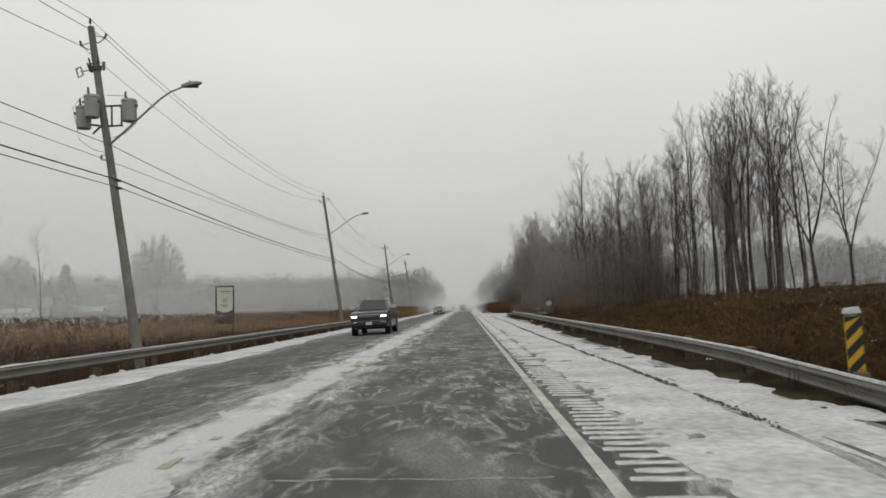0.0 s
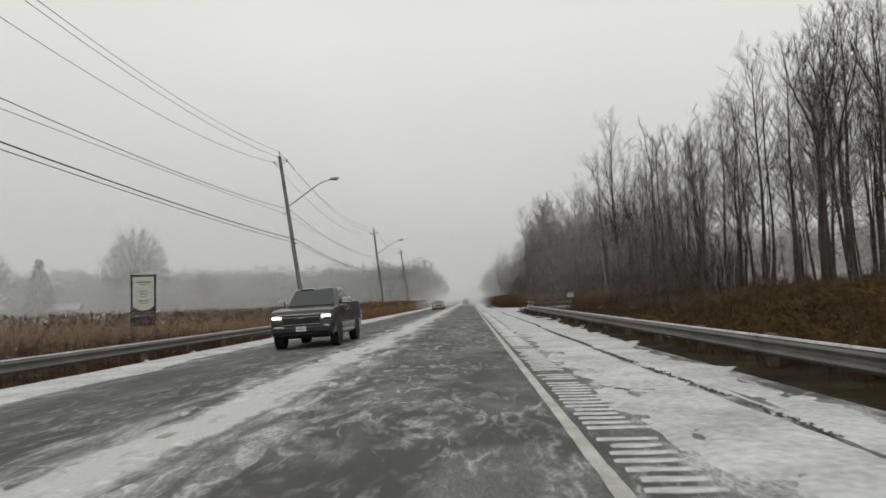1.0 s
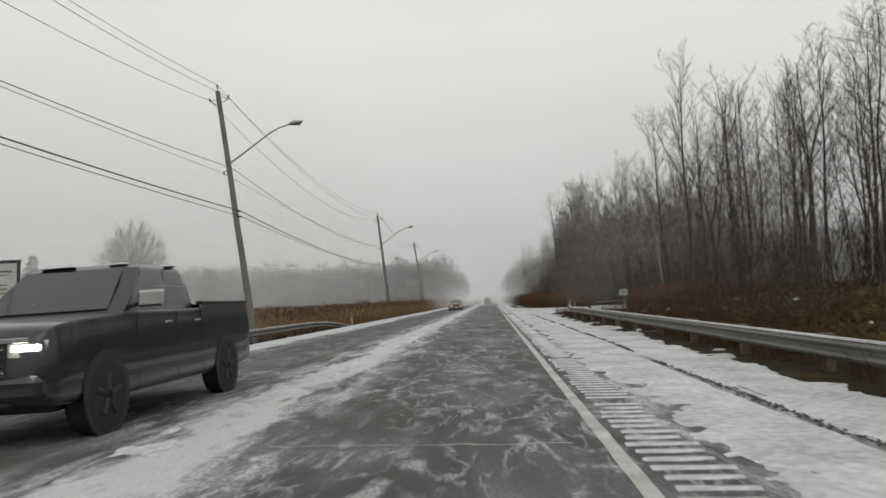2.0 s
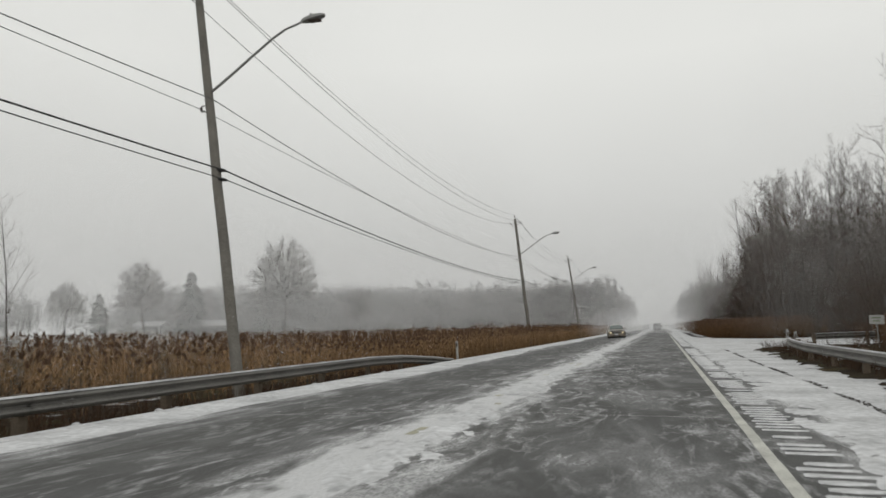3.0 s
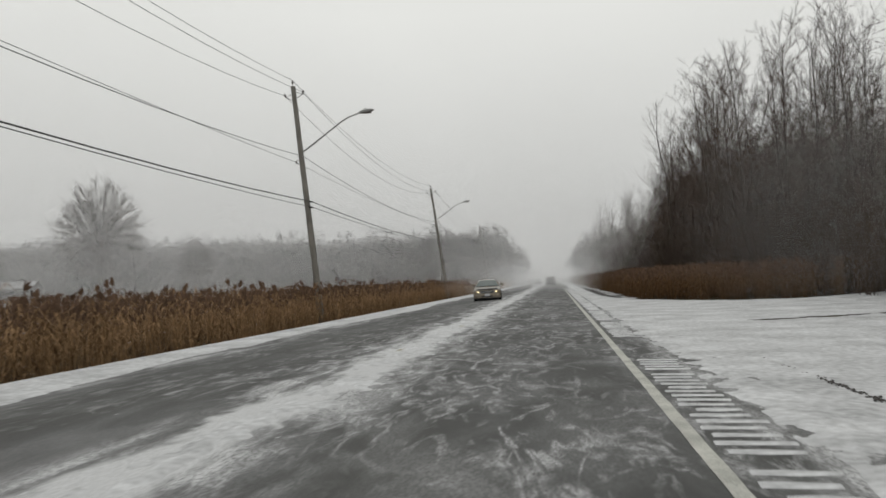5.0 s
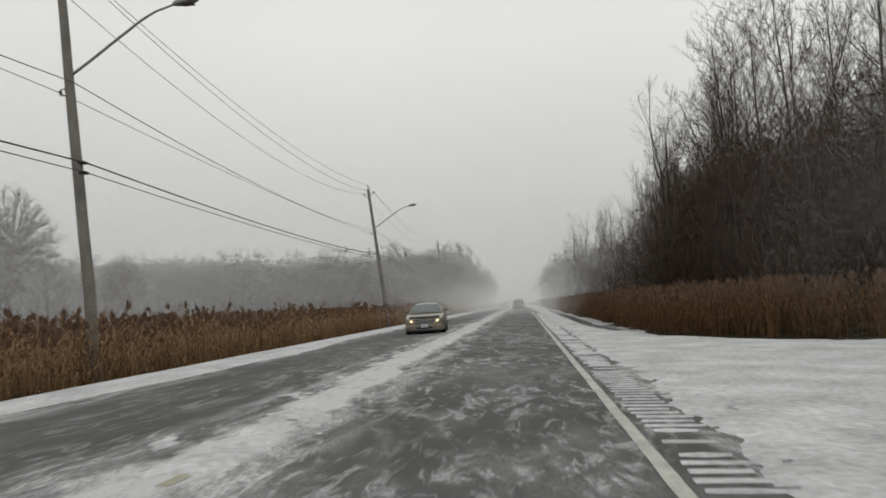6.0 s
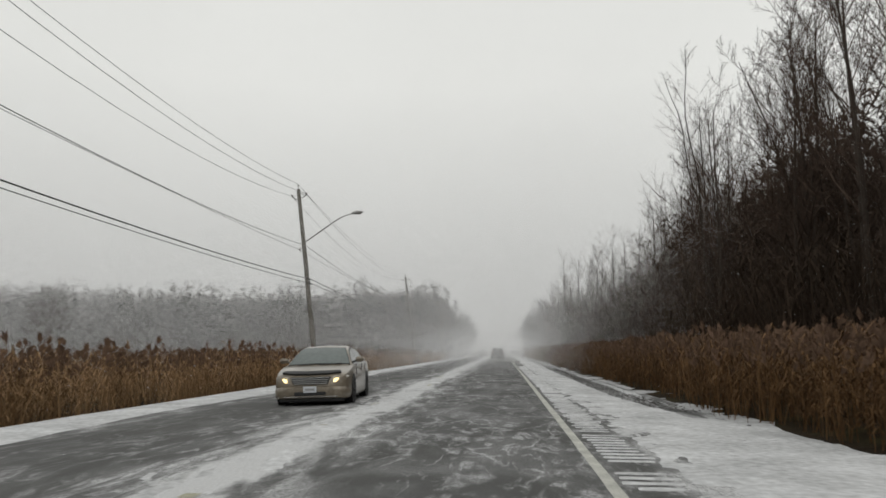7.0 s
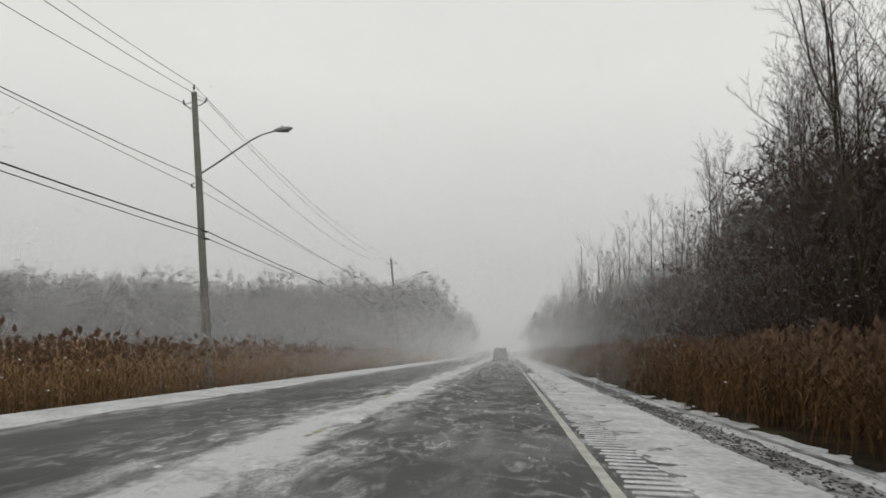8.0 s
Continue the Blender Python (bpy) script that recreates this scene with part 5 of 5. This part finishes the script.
def conifer_form(seed, h):
    r = random.Random(seed); g = Geo()
    for k in range(46):
        s = k / 50
        z = h * (.08 + .92 * s)
        for j in range(9):
            a = r.uniform(0, 6.283); l = h * .25 * (1 - s * s) * r.uniform(.35, 1.15) + .2
            p = Vector((0, 0, z)); q = Vector((math.cos(a) * l, math.sin(a) * l, z - l * .28))
            side = Vector((-math.sin(a), math.cos(a), 0)) * l * .20
            g.add([p, q.lerp(p, .4) + side + Vector((0, 0, -.1)), q, q.lerp(p, .4) - side + Vector((0, 0, -.1)), q.lerp(p, .4) + Vector((0, 0, .14 * l))], [(0, 1, 4), (1, 2, 4), (2, 3, 4), (3, 0, 4)])
    return Geo().tube([(0, 0, -.3), (0, 0, h * .95)], [h * .014, .02], 7).mesh("trunk", M_BARK), g.mesh("crown", M_CONIFER)


CONIFER = conifer_form(4, 15.0)
for x, y, s in ((-117, 222, 1.22), (-106, 240, .9), (-150, 226, .85)):
    t = thing("spruce_tree", "dark narrow spruce by the yard", "tree", "spruces by the yard", pose(x, y, float(ground_z(x, y)), 0, 0, x * 7) @ Matrix.Diagonal((s, s, s, 1)))
    part("trunk", CONIFER[0], M_BARK, t); part("crown", CONIFER[1], M_CONIFER, t)


# ------------------------------------------------------------------ woods too far to count, undergrowth, reeds
nr = np.random.default_rng(12)


def spots_in(n, xr, yr, keep=None):
    p = np.stack([nr.uniform(*xr, n), nr.uniform(*yr, n)], -1)
    if keep is not None:
        p = p[keep(p[:, 0], p[:, 1])]
    return np.column_stack([p, ground_z(p[:, 0], p[:, 1])])


def simple_tree(seed, h, w0=.05, w1=.035, boughs=62, twigs=3):
    """A round-headed bare tree for the distance: a stem, boughs to the edge of its crown, and a haze of twigs."""
    r = random.Random(seed); g = Geo()
    stem = [Vector((0, 0, -.3)), Vector((r.uniform(-.2, .2), r.uniform(-.2, .2), h * .45)), Vector((r.uniform(-.4, .4), r.uniform(-.4, .4), h * .75))]
    g.tube(stem, [w0 * 3, w0 * 2, w0 * .6], 3, False)
    wide = h * r.uniform(.22, .30)
    for k in range(boughs):
        a = r.uniform(0, 6.283); v = r.uniform(-1, 1); s = r.uniform(.35, 1) ** .5
        e = math.sqrt(1 - v * v) * s
        q = Vector((math.cos(a) * e * wide, math.sin(a) * e * wide, h * (.55 + .44 * v * s)))
        if k % 3 == 0:
            p = stem[1].lerp(stem[2], r.random())
            if q.z > p.z - .1 * h:
                w = Vector((-math.sin(a), math.cos(a), 0)) * w0 * .5
                g.add([p - w, p + w, q], [(0, 1, 2)])
        for j in range(twigs):
            d = Vector((r.uniform(-1, 1), r.uniform(-1, 1), r.uniform(-.8, 1))).normalized()
            l = h * r.uniform(.04, .08); u = d.orthogonal().normalized() * w1
            o = q - d * l * .5 + Vector((r.uniform(-.4, .4), r.uniform(-.4, .4), r.uniform(-.4, .4)))
            g.add([o - u, o + u, o + d * l], [(0, 1, 2)])
    return tri_arrays(g)


FAR = [simple_tree(200 + k, 14.0 + k % 3, .06, .040, 90, 11) for k in range(7)]
p1 = spots_in(820, (-175, -10.5), (262, 300), lambda x, y: (y - 262) / 38 < nr.random(len(x)) ** 1.2 + .10)
p2 = spots_in(170, (-34, -10.5), (255, 430))
p3 = spots_in(110, (10.5, 40), (300, 460))
big = np.array([(x, y, float(ground_z(x, y))) for x, y in ((-68, 270), (-70, 274), (-66, 273), (-14, 262), (-120, 268), (-112, 270), (-37, 268), (-158, 265))])
v, t = scatter(FAR, np.concatenate([p1, p2, p3]), nr, .82, 1.08, .03)
v2, t2 = scatter(FAR, big, nr, 1.02, 1.08, .02)
t = np.concatenate([t, t2 + len(v)]); v = np.concatenate([v, v2])
tagged(new("distant_woods", big_mesh("distant_woods", v, t, M_WOODS)), "grey bare woods across the field, dim in the falling snow", "woods", kind="stuff")
p4 = spots_in(110, (-330, -165), (200, 330))
v, t = scatter(FAR, np.concatenate([p4, spots_in(330, (46, 200), (165, 260))]), nr, .7, 1.0, .03)
tagged(new("distant_woods", big_mesh("distant_woods", v, t, M_WOODS)), "grey bare woods far over the field", "woods", kind="stuff")


def shrub(seed, h, stems, twigs, w=.014):
    r = random.Random(seed); g = Geo()
    for k in range(stems):
        a = r.uniform(0, 6.283); o = Vector((r.uniform(-.25, .25), r.uniform(-.25, .25), -.1))
        d = Vector((math.cos(a) * r.uniform(.05, .5), math.sin(a) * r.uniform(.05, .5), 1)).normalized()
        l = h * r.uniform(.6, 1.05); q = o + d * l
        n = Vector((-math.sin(a), math.cos(a), 0)) * w; h2 = o + d * l * .5 + Vector((r.uniform(-.1, .1), r.uniform(-.1, .1), 0))
        g.add([o - n, o + n, h2 - n * .7, h2 + n * .7, q], [(0, 1, 3, 2), (2, 3, 4)])
        for j in range(twigs):
            e = o.lerp(q, r.uniform(.2, .97)); b = r.uniform(0, 6.283)
            e2 = e + Vector((math.cos(b), math.sin(b), r.uniform(.3, 1.3))) * l * r.uniform(.10, .24)
            u = Vector((-math.sin(b), math.cos(b), 0)) * w * .5
            g.add([e - u, e + u, e2], [(0, 1, 2)])
    return tri_arrays(g)


FINE_FAR = [simple_tree(230 + k, 14.0 + k % 3, .03, .022, 90) for k in range(5)]
p5 = spots_in(380, (18, 31), (86, 290), lambda x, y: (x > 18 + ramp(y, [(86, 8), (125, 0), (300, 0)])) & (x < 26 + (y - 88) * .28))
v, t = scatter(FINE_FAR, p5, nr, .68, .95, .04)
DEEP = [simple_tree(260 + k, 14.0 + k % 3, .06, .085, 70, 4) for k in range(5)]
p6 = spots_in(230, (20, 44), (135, 300), lambda x, y: (x > 20 + ramp(y, [(100, 7), (130, 1), (145, 0), (300, 0)])) & (x < 26 + (y - 88) * .28))
p6 = np.concatenate([p6, spots_in(130, (18, 31), (142, 185))])
v2, t2 = scatter(DEEP, p6, nr, .62, .92, .04)
t = np.concatenate([t, t2 + len(v)]); v = np.concatenate([v, v2])
tagged(new("inner_woods", big_mesh("inner_woods", v, t, M_INNER)), "bare trees crowding deeper in the roadside wood", "woods", kind="stuff")
EDGE = [simple_tree(280 + k, 6.5, .06, .09, 26, 5) for k in range(5)]
v, t = scatter(EDGE, np.concatenate([spots_in(760, (-178, -11), (258, 285)), spots_in(60, (-14, -10.5), (255, 330))]), nr, .7, 1.35, .08)
tagged(new("distant_undergrowth", big_mesh("distant_undergrowth", v, t, M_WOODS)), "grey thicket along the foot of the distant woods", "woods", kind="stuff")
p7 = spots_in(560, (17.5, 34), (128, 260), lambda x, y: x > 17.5 + ramp(y, [(112, 5), (124, 0), (300, 0)]))
BUSH = [simple_tree(290 + k, 6.5, .05, .075, 26, 5) for k in range(5)]
v, t = scatter(BUSH, p7, nr, .6, 1.1, .06)
tagged(new("undergrowth", big_mesh("undergrowth", v, t, M_INNER)), "dark tangle of bushes deep in the roadside wood", "undergrowth", kind="stuff")
THICKET = [shrub(300 + k, 4.6 + .5 * (k % 4), 5, 11, .030) for k in range(6)]
drive = lambda x, y: ~((y > 86) & (y < 123) & (x < 15.5))
p = np.concatenate([spots_in(1900, (12.5, 19), (100, 230), lambda x, y: drive(x, y) & (nr.random(len(x)) < ramp(y, [(125, .45), (145, 1)]))), spots_in(950, (17, 27), (84, 260), drive), spots_in(200, (11, 20), (250, 330)), spots_in(200, (14, 21), (119, 140)), spots_in(650, (13.5, 22), (138, 190)), spots_in(70, (19, 25), (68, 86))])
v, t = scatter(THICKET, p, nr, .55, 1.25, .08)
tagged(new("undergrowth", big_mesh("undergrowth", v, t, M_BRUSH)), "dense dark leafless thicket under the roadside trees", "undergrowth", kind="stuff")

LOW = [shrub(330 + k, 1.15, 6, 5, .013) for k in range(5)]
p = np.concatenate([spots_in(2000, (8.4, 26), (4, 96), lambda x, y: ~((y > 84) & (x < 14)) & ((x > 9.2) | (nr.random(len(x)) < .4)) & (nr.random(len(x)) < ramp(y, [(12, .45), (40, .75), (60, 1)]))), spots_in(800, (24, 48), (20, 90)), spots_in(2600, (-40, -9.2), (8, 66))])
v, t = scatter(LOW, p, nr, .45, 1.15, .12)
v2, t2 = scatter(LOW, np.concatenate([spots_in(1300, (7.75, 9.4), (3, 90)), spots_in(1500, (-9.3, -7.15), (6, 84))]), nr, .28, .58, .2)
t = np.concatenate([t, t2 + len(v)]); v = np.concatenate([v, v2])
tagged(new("undergrowth", big_mesh("undergrowth", v, t, M_REDBRUSH)), "low red-brown brush and dead weeds beside the road", "undergrowth", kind="stuff")


def reed_forms(seed, h):
    """A few dry reeds: bent stems with drooping leaves and a ragged seed head, as two forms."""
    r = random.Random(seed); g, pl = Geo(), Geo()
    for k in range(4):
        o = Vector((r.uniform(-.16, .16), r.uniform(-.16, .16), -.1)); a = r.uniform(0, 6.283)
        l = h * r.uniform(.72, 1.08); lean = r.uniform(.02, .20)
        d = Vector((math.cos(a) * lean, math.sin(a) * lean, 1)); q = o + d * l
        u = Vector((-math.sin(a), math.cos(a), 0)) * .009
        m = o.lerp(q, .55) + Vector((0, 0, .02))
        g.add([o - u, o + u, m + u, m - u, q], [(0, 1, 2, 3), (3, 2, 4)])
        for j in range(5):
            e = o.lerp(q, r.uniform(.15, .96)); b = r.uniform(0, 6.283); w = Vector((-math.sin(b), math.cos(b), 0)) * .015
            ll = r.uniform(.3, .65)
            e1 = e + Vector((math.cos(b) * ll * .5, math.sin(b) * ll * .5, ll * .5)); e2 = e1 + Vector((math.cos(b) * ll * .6, math.sin(b) * ll * .6, -ll * r.uniform(.05, .45)))
            g.add([e, e1 - w, e1 + w, e2], [(0, 2, 1), (1, 2, 3)])
        if r.random() < .55:
            b = a + .3
            s = Vector((math.cos(b), math.sin(b), 0))
            hh = r.uniform(.16, .32)
            pl.add([q - Vector((0, 0, .05)), q + s * .06 + Vector((0, 0, hh * .35)), q + s * .12 + Vector((0, 0, hh * .9)), q - s * .035 + Vector((0, 0, hh * .5))], [(0, 1, 2, 3)])
            pl.add([q, q + s * .10 + Vector((0, 0, hh * .25)), q + s * .17 + Vector((0, 0, hh * .45)), q + s * .05 + Vector((0, 0, hh * .5))], [(0, 1, 2, 3)])
            s = Vector((-s.y, s.x, 0))
            pl.add([q, q + s * .055 + Vector((0, 0, hh * .4)), q + Vector((0, 0, hh)), q - s * .055 + Vector((0, 0, hh * .5))], [(0, 1, 2, 3)])
    return tri_arrays(g), tri_arrays(pl)


RF = [reed_forms(400 + k, 1.9) for k in range(6)]


def reeds(p, smin, smax, label, mat):
    s = nr.integers(1 << 30)
    v, t = scatter([f[0] for f in RF], p, np.random.default_rng(s), smin, smax, .10)
    tagged(new("reeds", big_mesh("reeds", v, t, mat)), label, "reeds", kind="stuff")
    v, t = scatter([f[1] for f in RF], p, np.random.default_rng(s), smin, smax, .10)
    tagged(new("reed_seed_heads", big_mesh("reed_seed_heads", v, t, M_PLUME)), "dark ragged seed heads on dry reeds", "reeds", kind="stuff")


def left_reeds(x, y):
    edge = -7.35 - ramp(y, [(40, 14.0), (52, 9.0), (64, 4.0), (80, 1.2), (86, 0), (400, 0)]) + (fbm(y * .2, y * 0 + 50, 3) - .5) * .8
    return (x < edge) & (nr.random(len(x)) < np.clip(1.25 - (edge - x) / 26, .16, 1)) & (fbm(x * .12, y * .12, 3) > .30)


reeds(np.concatenate([spots_in(6200, (-46, -7), (38, 150), left_reeds), spots_in(3000, (-30, -7), (150, 256), left_reeds), spots_in(2600, (-12, -7), (80, 200), left_reeds)]), .70, 1.02, "tall dry golden-brown reeds beside the road", M_REED)


def right_reeds(x, y):
    far = ramp(x, [(7, 124), (10, 118), (14, 116.5), (30, 117.5)])
    edge = 7.35 + (fbm(y * .25, y * 0 + 60, 3) - .5) * .9
    return (x > edge) & (y > far) & (nr.random(len(x)) < np.clip(1.3 - (x - edge) / 7.5, .25, 1))


reeds(np.concatenate([spots_in(5200, (7, 14.5), (116, 190), right_reeds), spots_in(2200, (7, 13), (190, 320), right_reeds), spots_in(700, (13.5, 22), (116.5, 122), right_reeds)]), .62, .92, "tall dry red-brown reeds before the wood", M_REED_RED)
reeds(spots_in(500, (13, 24), (84, 95)), .5, .8, "short dry reeds beside the driveway", M_REED_RED)

# short dead grass on the bank before the near stand of trees
def tuft(seed):
    r = random.Random(seed); g = Geo()
    for k in range(9):
        a = r.uniform(0, 6.283); o = Vector((r.uniform(-.2, .2), r.uniform(-.2, .2), -.05)); l = r.uniform(.18, .42)
        d = Vector((math.cos(a) * .5, math.sin(a) * .5, 1)) * l; w = Vector((-math.sin(a), math.cos(a), 0)) * .012
        g.add([o - w, o + w, o + d * .6 + Vector((0, 0, .05)), o + d + Vector((math.cos(a), math.sin(a), -.4)) * l * .3], [(0, 1, 2), (1, 3, 2)])
    return tri_arrays(g)


M_GRASS = material("dead_olive_and_straw_grass", (0.050, 0.040, 0.019), 0.95, 0, 0.6, 0.12, 2, 0.0, 0.1, island=0.35, second=(0.145, 0.096, 0.040))
p = spots_in(9000, (8.3, 34), (6, 66), lambda x, y: fbm(x * .15, y * .15 + 9, 3) > .36)
v, t = scatter([tuft(450 + k) for k in range(5)], p, nr, .7, 1.5, .1)
tagged(new("dead_grass", big_mesh("dead_grass", v, t, M_GRASS)), "short dead olive and straw grass on the bank", "grass", kind="stuff")

# a dark bush by the far pole
v, t = scatter(LOW, np.column_stack([nr.normal(-8.4, .7, 60), nr.normal(203, 1.6, 60), np.full(60, -.6)]), nr, .9, 1.3, .2)
tagged(new("bush", big_mesh("bush", v, t, M_BRUSH)), "dark leafless bush by the road's edge", "bush")

# snow lumps and clods on the verges
lump = Geo().revolve([(.10, -.02), (.13, .0), (.11, .05), (.06, .09), (.01, .10)], (0, 0, 0), "z", 7)
p = np.concatenate([spots_in(90, (7.9, 15), (4, 84)), spots_in(70, (-8.8, -6.9), (10, 84)), spots_in(30, (14, 28), (20, 80))])
v, t = scatter([tri_arrays(lump)], p + np.array([0, 0, .01]), nr, .25, .95, .5)
tagged(new("snow_clods", big_mesh("snow_clods", v, t, M_SNOW)), "scattered clods of snow on the dead grass", "snow", kind="stuff")


# ------------------------------------------------------------------ rumble strip: snow lying in the milled grooves
bar_meshes = []
for k in range(6):
    r = random.Random(600 + k)
    a, b = -.24 + r.uniform(-.05, .05), .26 + r.uniform(-.09, .09)
    w0, w1 = .062 + r.uniform(-.03, .025), .074 + r.uniform(-.03, .03)
    lo = [(a, -w0, 0), (0, -w1, 0), (b, -w0 * .8, 0), (b + .02, w0 * .7, 0), (.02, w1, 0), (a + .01, w0, 0)]
    hi = [(x * .93, y * .7, .010) for x, y, z in lo]
    bar_meshes.append(Geo().loft([lo, hi]).mesh("groove_snow", M_SNOW))
rr = random.Random(9)
y, count, rest = 2.0, 0, Geo()
while y < 175:
    y += .30
    if 92 < y < 96.5 or rr.random() < .10:
        continue
    x = 4.33 + rr.uniform(-.03, .03)
    mat = pose(x, y, -.02 * x + .002, 0, 1.15, rr.uniform(-1.5, 1.5))
    if y < 88 and count < 290:
        ob = new("groove_snow", rr.choice(bar_meshes)); ob.parent = road; ob.matrix_basis = mat; count += 1
    else:
        me = rr.choice(bar_meshes)
        rest.add([mat @ q.co for q in me.vertices], [tuple(f.vertices) for f in me.polygons])
part("groove_snow", rest, M_SNOW, road)["kind"] = "stuff"

# dark gravel along the pavement's broken edge and in the bare wheel track
pebble = Geo().loft([[(.5, 0, 0), (.15, .45, 0), (-.4, .3, 0), (-.45, -.25, 0), (.1, -.5, 0)], [(.3, .05, .35), (.1, .25, .42), (-.22, .18, .38), (-.25, -.12, .4), (.05, -.28, .36)]])
gy_ = nr.uniform(2, 92, 3200)
lx_ = 6.05 + (fbm(gy_ * 0.09, gy_ * 0 + 21, 3) - 0.5) * 0.35
keep_ = fbm(gy_ * .8, gy_ * 0 + 3, 3) > .40
g1 = np.stack([lx_ + nr.normal(0, .035, len(gy_)), gy_, -.02 * lx_ + .012 + 0 * gy_], -1)[keep_]
ty_ = nr.uniform(129, 170, 2600)
tx_ = ramp(ty_, [(118, 7.0), (128, 6.85), (136, 6.35), (160, 6.4), (330, 6.8)]) + nr.normal(0, .24, len(ty_))
g2 = np.stack([tx_, ty_, -.02 * tx_ + .006], -1)
v, t = scatter([tri_arrays(pebble)], np.concatenate([g1, g2]), nr, .018, .05, .3)
tagged(new("gravel", big_mesh("gravel", v, t, M_GRAVEL)), "dark wet gravel along the pavement's broken edge", "gravel", kind="stuff")

# frost-filled cracks across the lanes
M_CRACK = material("frost_in_cracks", (0.42, 0.42, 0.41), .9, 0, .4, 3, 30, .1)
cr = random.Random(21)
for y, x0, x1 in ((6, .7, 3.5), (20.4, .6, 3.8), (22.5, -4.1, -.6), (39, .9, 3.6), (52.5, .7, 3.7), (60.2, -3.6, 3.7), (78.5, .7, 3.8), (99.0, -.2, 3.7), (118, .4, 3.7), (133.5, .6, 3.7)):
    n = 14
    pts = [(x0 + (x1 - x0) * k / n, y + cr.uniform(-.04, .04)) for k in range(n + 1)]
    g = Geo()
    for (a, b), (c, d) in zip(pts[:-1], pts[1:]):
        w = cr.uniform(.006, .016)
        g.add([(a, b - w, -.02 * abs(a) + .004), (c, d - w, -.02 * abs(c) + .004), (c, d + w, -.02 * abs(c) + .004), (a, b + w, -.02 * abs(a) + .004)], [(0, 1, 2, 3)])
    part("crack", g, M_CRACK, road, "thin frost-filled crack in the asphalt")


# ------------------------------------------------------------------ falling snow, and streaks in place of its haze
def snow_haze(x0, x1, y0, y1, height, sigma, least, seed):
    """Snow haze imitated by geometry: hair-thin white streaks turned all ways, thinnest near the road; sigma is the
    share of a metre's view that they cover.
    """
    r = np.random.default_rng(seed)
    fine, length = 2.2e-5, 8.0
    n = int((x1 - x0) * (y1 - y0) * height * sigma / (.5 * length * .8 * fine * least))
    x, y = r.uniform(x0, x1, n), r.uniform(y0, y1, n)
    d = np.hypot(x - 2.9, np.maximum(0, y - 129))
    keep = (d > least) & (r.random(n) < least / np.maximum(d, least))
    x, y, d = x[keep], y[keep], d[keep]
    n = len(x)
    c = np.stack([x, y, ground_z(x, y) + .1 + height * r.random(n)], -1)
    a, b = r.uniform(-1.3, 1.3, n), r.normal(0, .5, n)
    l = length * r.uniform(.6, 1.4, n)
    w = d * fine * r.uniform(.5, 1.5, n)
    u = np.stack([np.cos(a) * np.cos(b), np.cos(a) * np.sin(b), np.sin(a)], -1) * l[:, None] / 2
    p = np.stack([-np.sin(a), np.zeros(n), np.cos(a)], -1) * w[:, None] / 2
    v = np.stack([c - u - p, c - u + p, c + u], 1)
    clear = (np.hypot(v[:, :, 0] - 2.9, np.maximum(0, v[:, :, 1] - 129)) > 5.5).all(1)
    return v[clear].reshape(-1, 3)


# streaks imitate haze; their density per stretch sets how pale the distance looks
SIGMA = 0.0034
air = [snow_haze(*q, 300 + k) for k, q in enumerate(((-40, -10, -5, 280, 22, SIGMA * .9, 13), (-180, -40, -5, 280, 25, SIGMA, 40), (-10, 16, 148, 330, 22, SIGMA, 18), (16, 30, 15, 100, 20, SIGMA * .30, 13), (16, 30, 165, 330, 20, SIGMA * .5, 13),
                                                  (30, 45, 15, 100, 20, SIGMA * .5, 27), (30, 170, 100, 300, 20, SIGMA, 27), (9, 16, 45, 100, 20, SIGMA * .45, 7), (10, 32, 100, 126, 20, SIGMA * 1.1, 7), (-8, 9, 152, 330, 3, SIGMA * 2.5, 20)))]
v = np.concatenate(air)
tagged(new("haze_streaks", big_mesh("haze_streaks", v, np.arange(len(v)).reshape(-1, 3), M_FLAKE)), "fine white streaks in the air standing in for snow haze", "snow", kind="stuff")

fr = np.random.default_rng(41)
n = 9000
p = np.stack([fr.uniform(-22, 24, n), fr.uniform(3, 150, n), fr.random(n) ** 1.3 * 8 + .1], -1)
off = np.hypot(p[:, 0] - 2.9, np.maximum(0, p[:, 1] - 129))
p, off = p[(off > 3.5) & (p[:, 2] < .5 + off * .5)], off[(off > 3.5) & (p[:, 2] < .5 + off * .5)]
s = off * fr.uniform(.0005, .0015, len(p))
oct_v = np.array([[1.9, .2, -.4], [-1.9, .3, .2], [0, -.9, .1], [.1, .4, .9]])
oct_f = np.array([[0, 1, 2], [0, 3, 1], [1, 3, 2], [2, 3, 0]])
v = (oct_v[None] * s[:, None, None] * fr.uniform(.7, 1.3, (len(p), 4, 1)) + p[:, None, :]).reshape(-1, 3)
t = (oct_f[None] + (np.arange(len(p)) * 4)[:, None, None]).reshape(-1, 3)
tagged(new("snowflakes", big_mesh("snowflakes", v, t, M_FLAKE)), "single white snowflakes in the air over the road", "snow", kind="stuff")
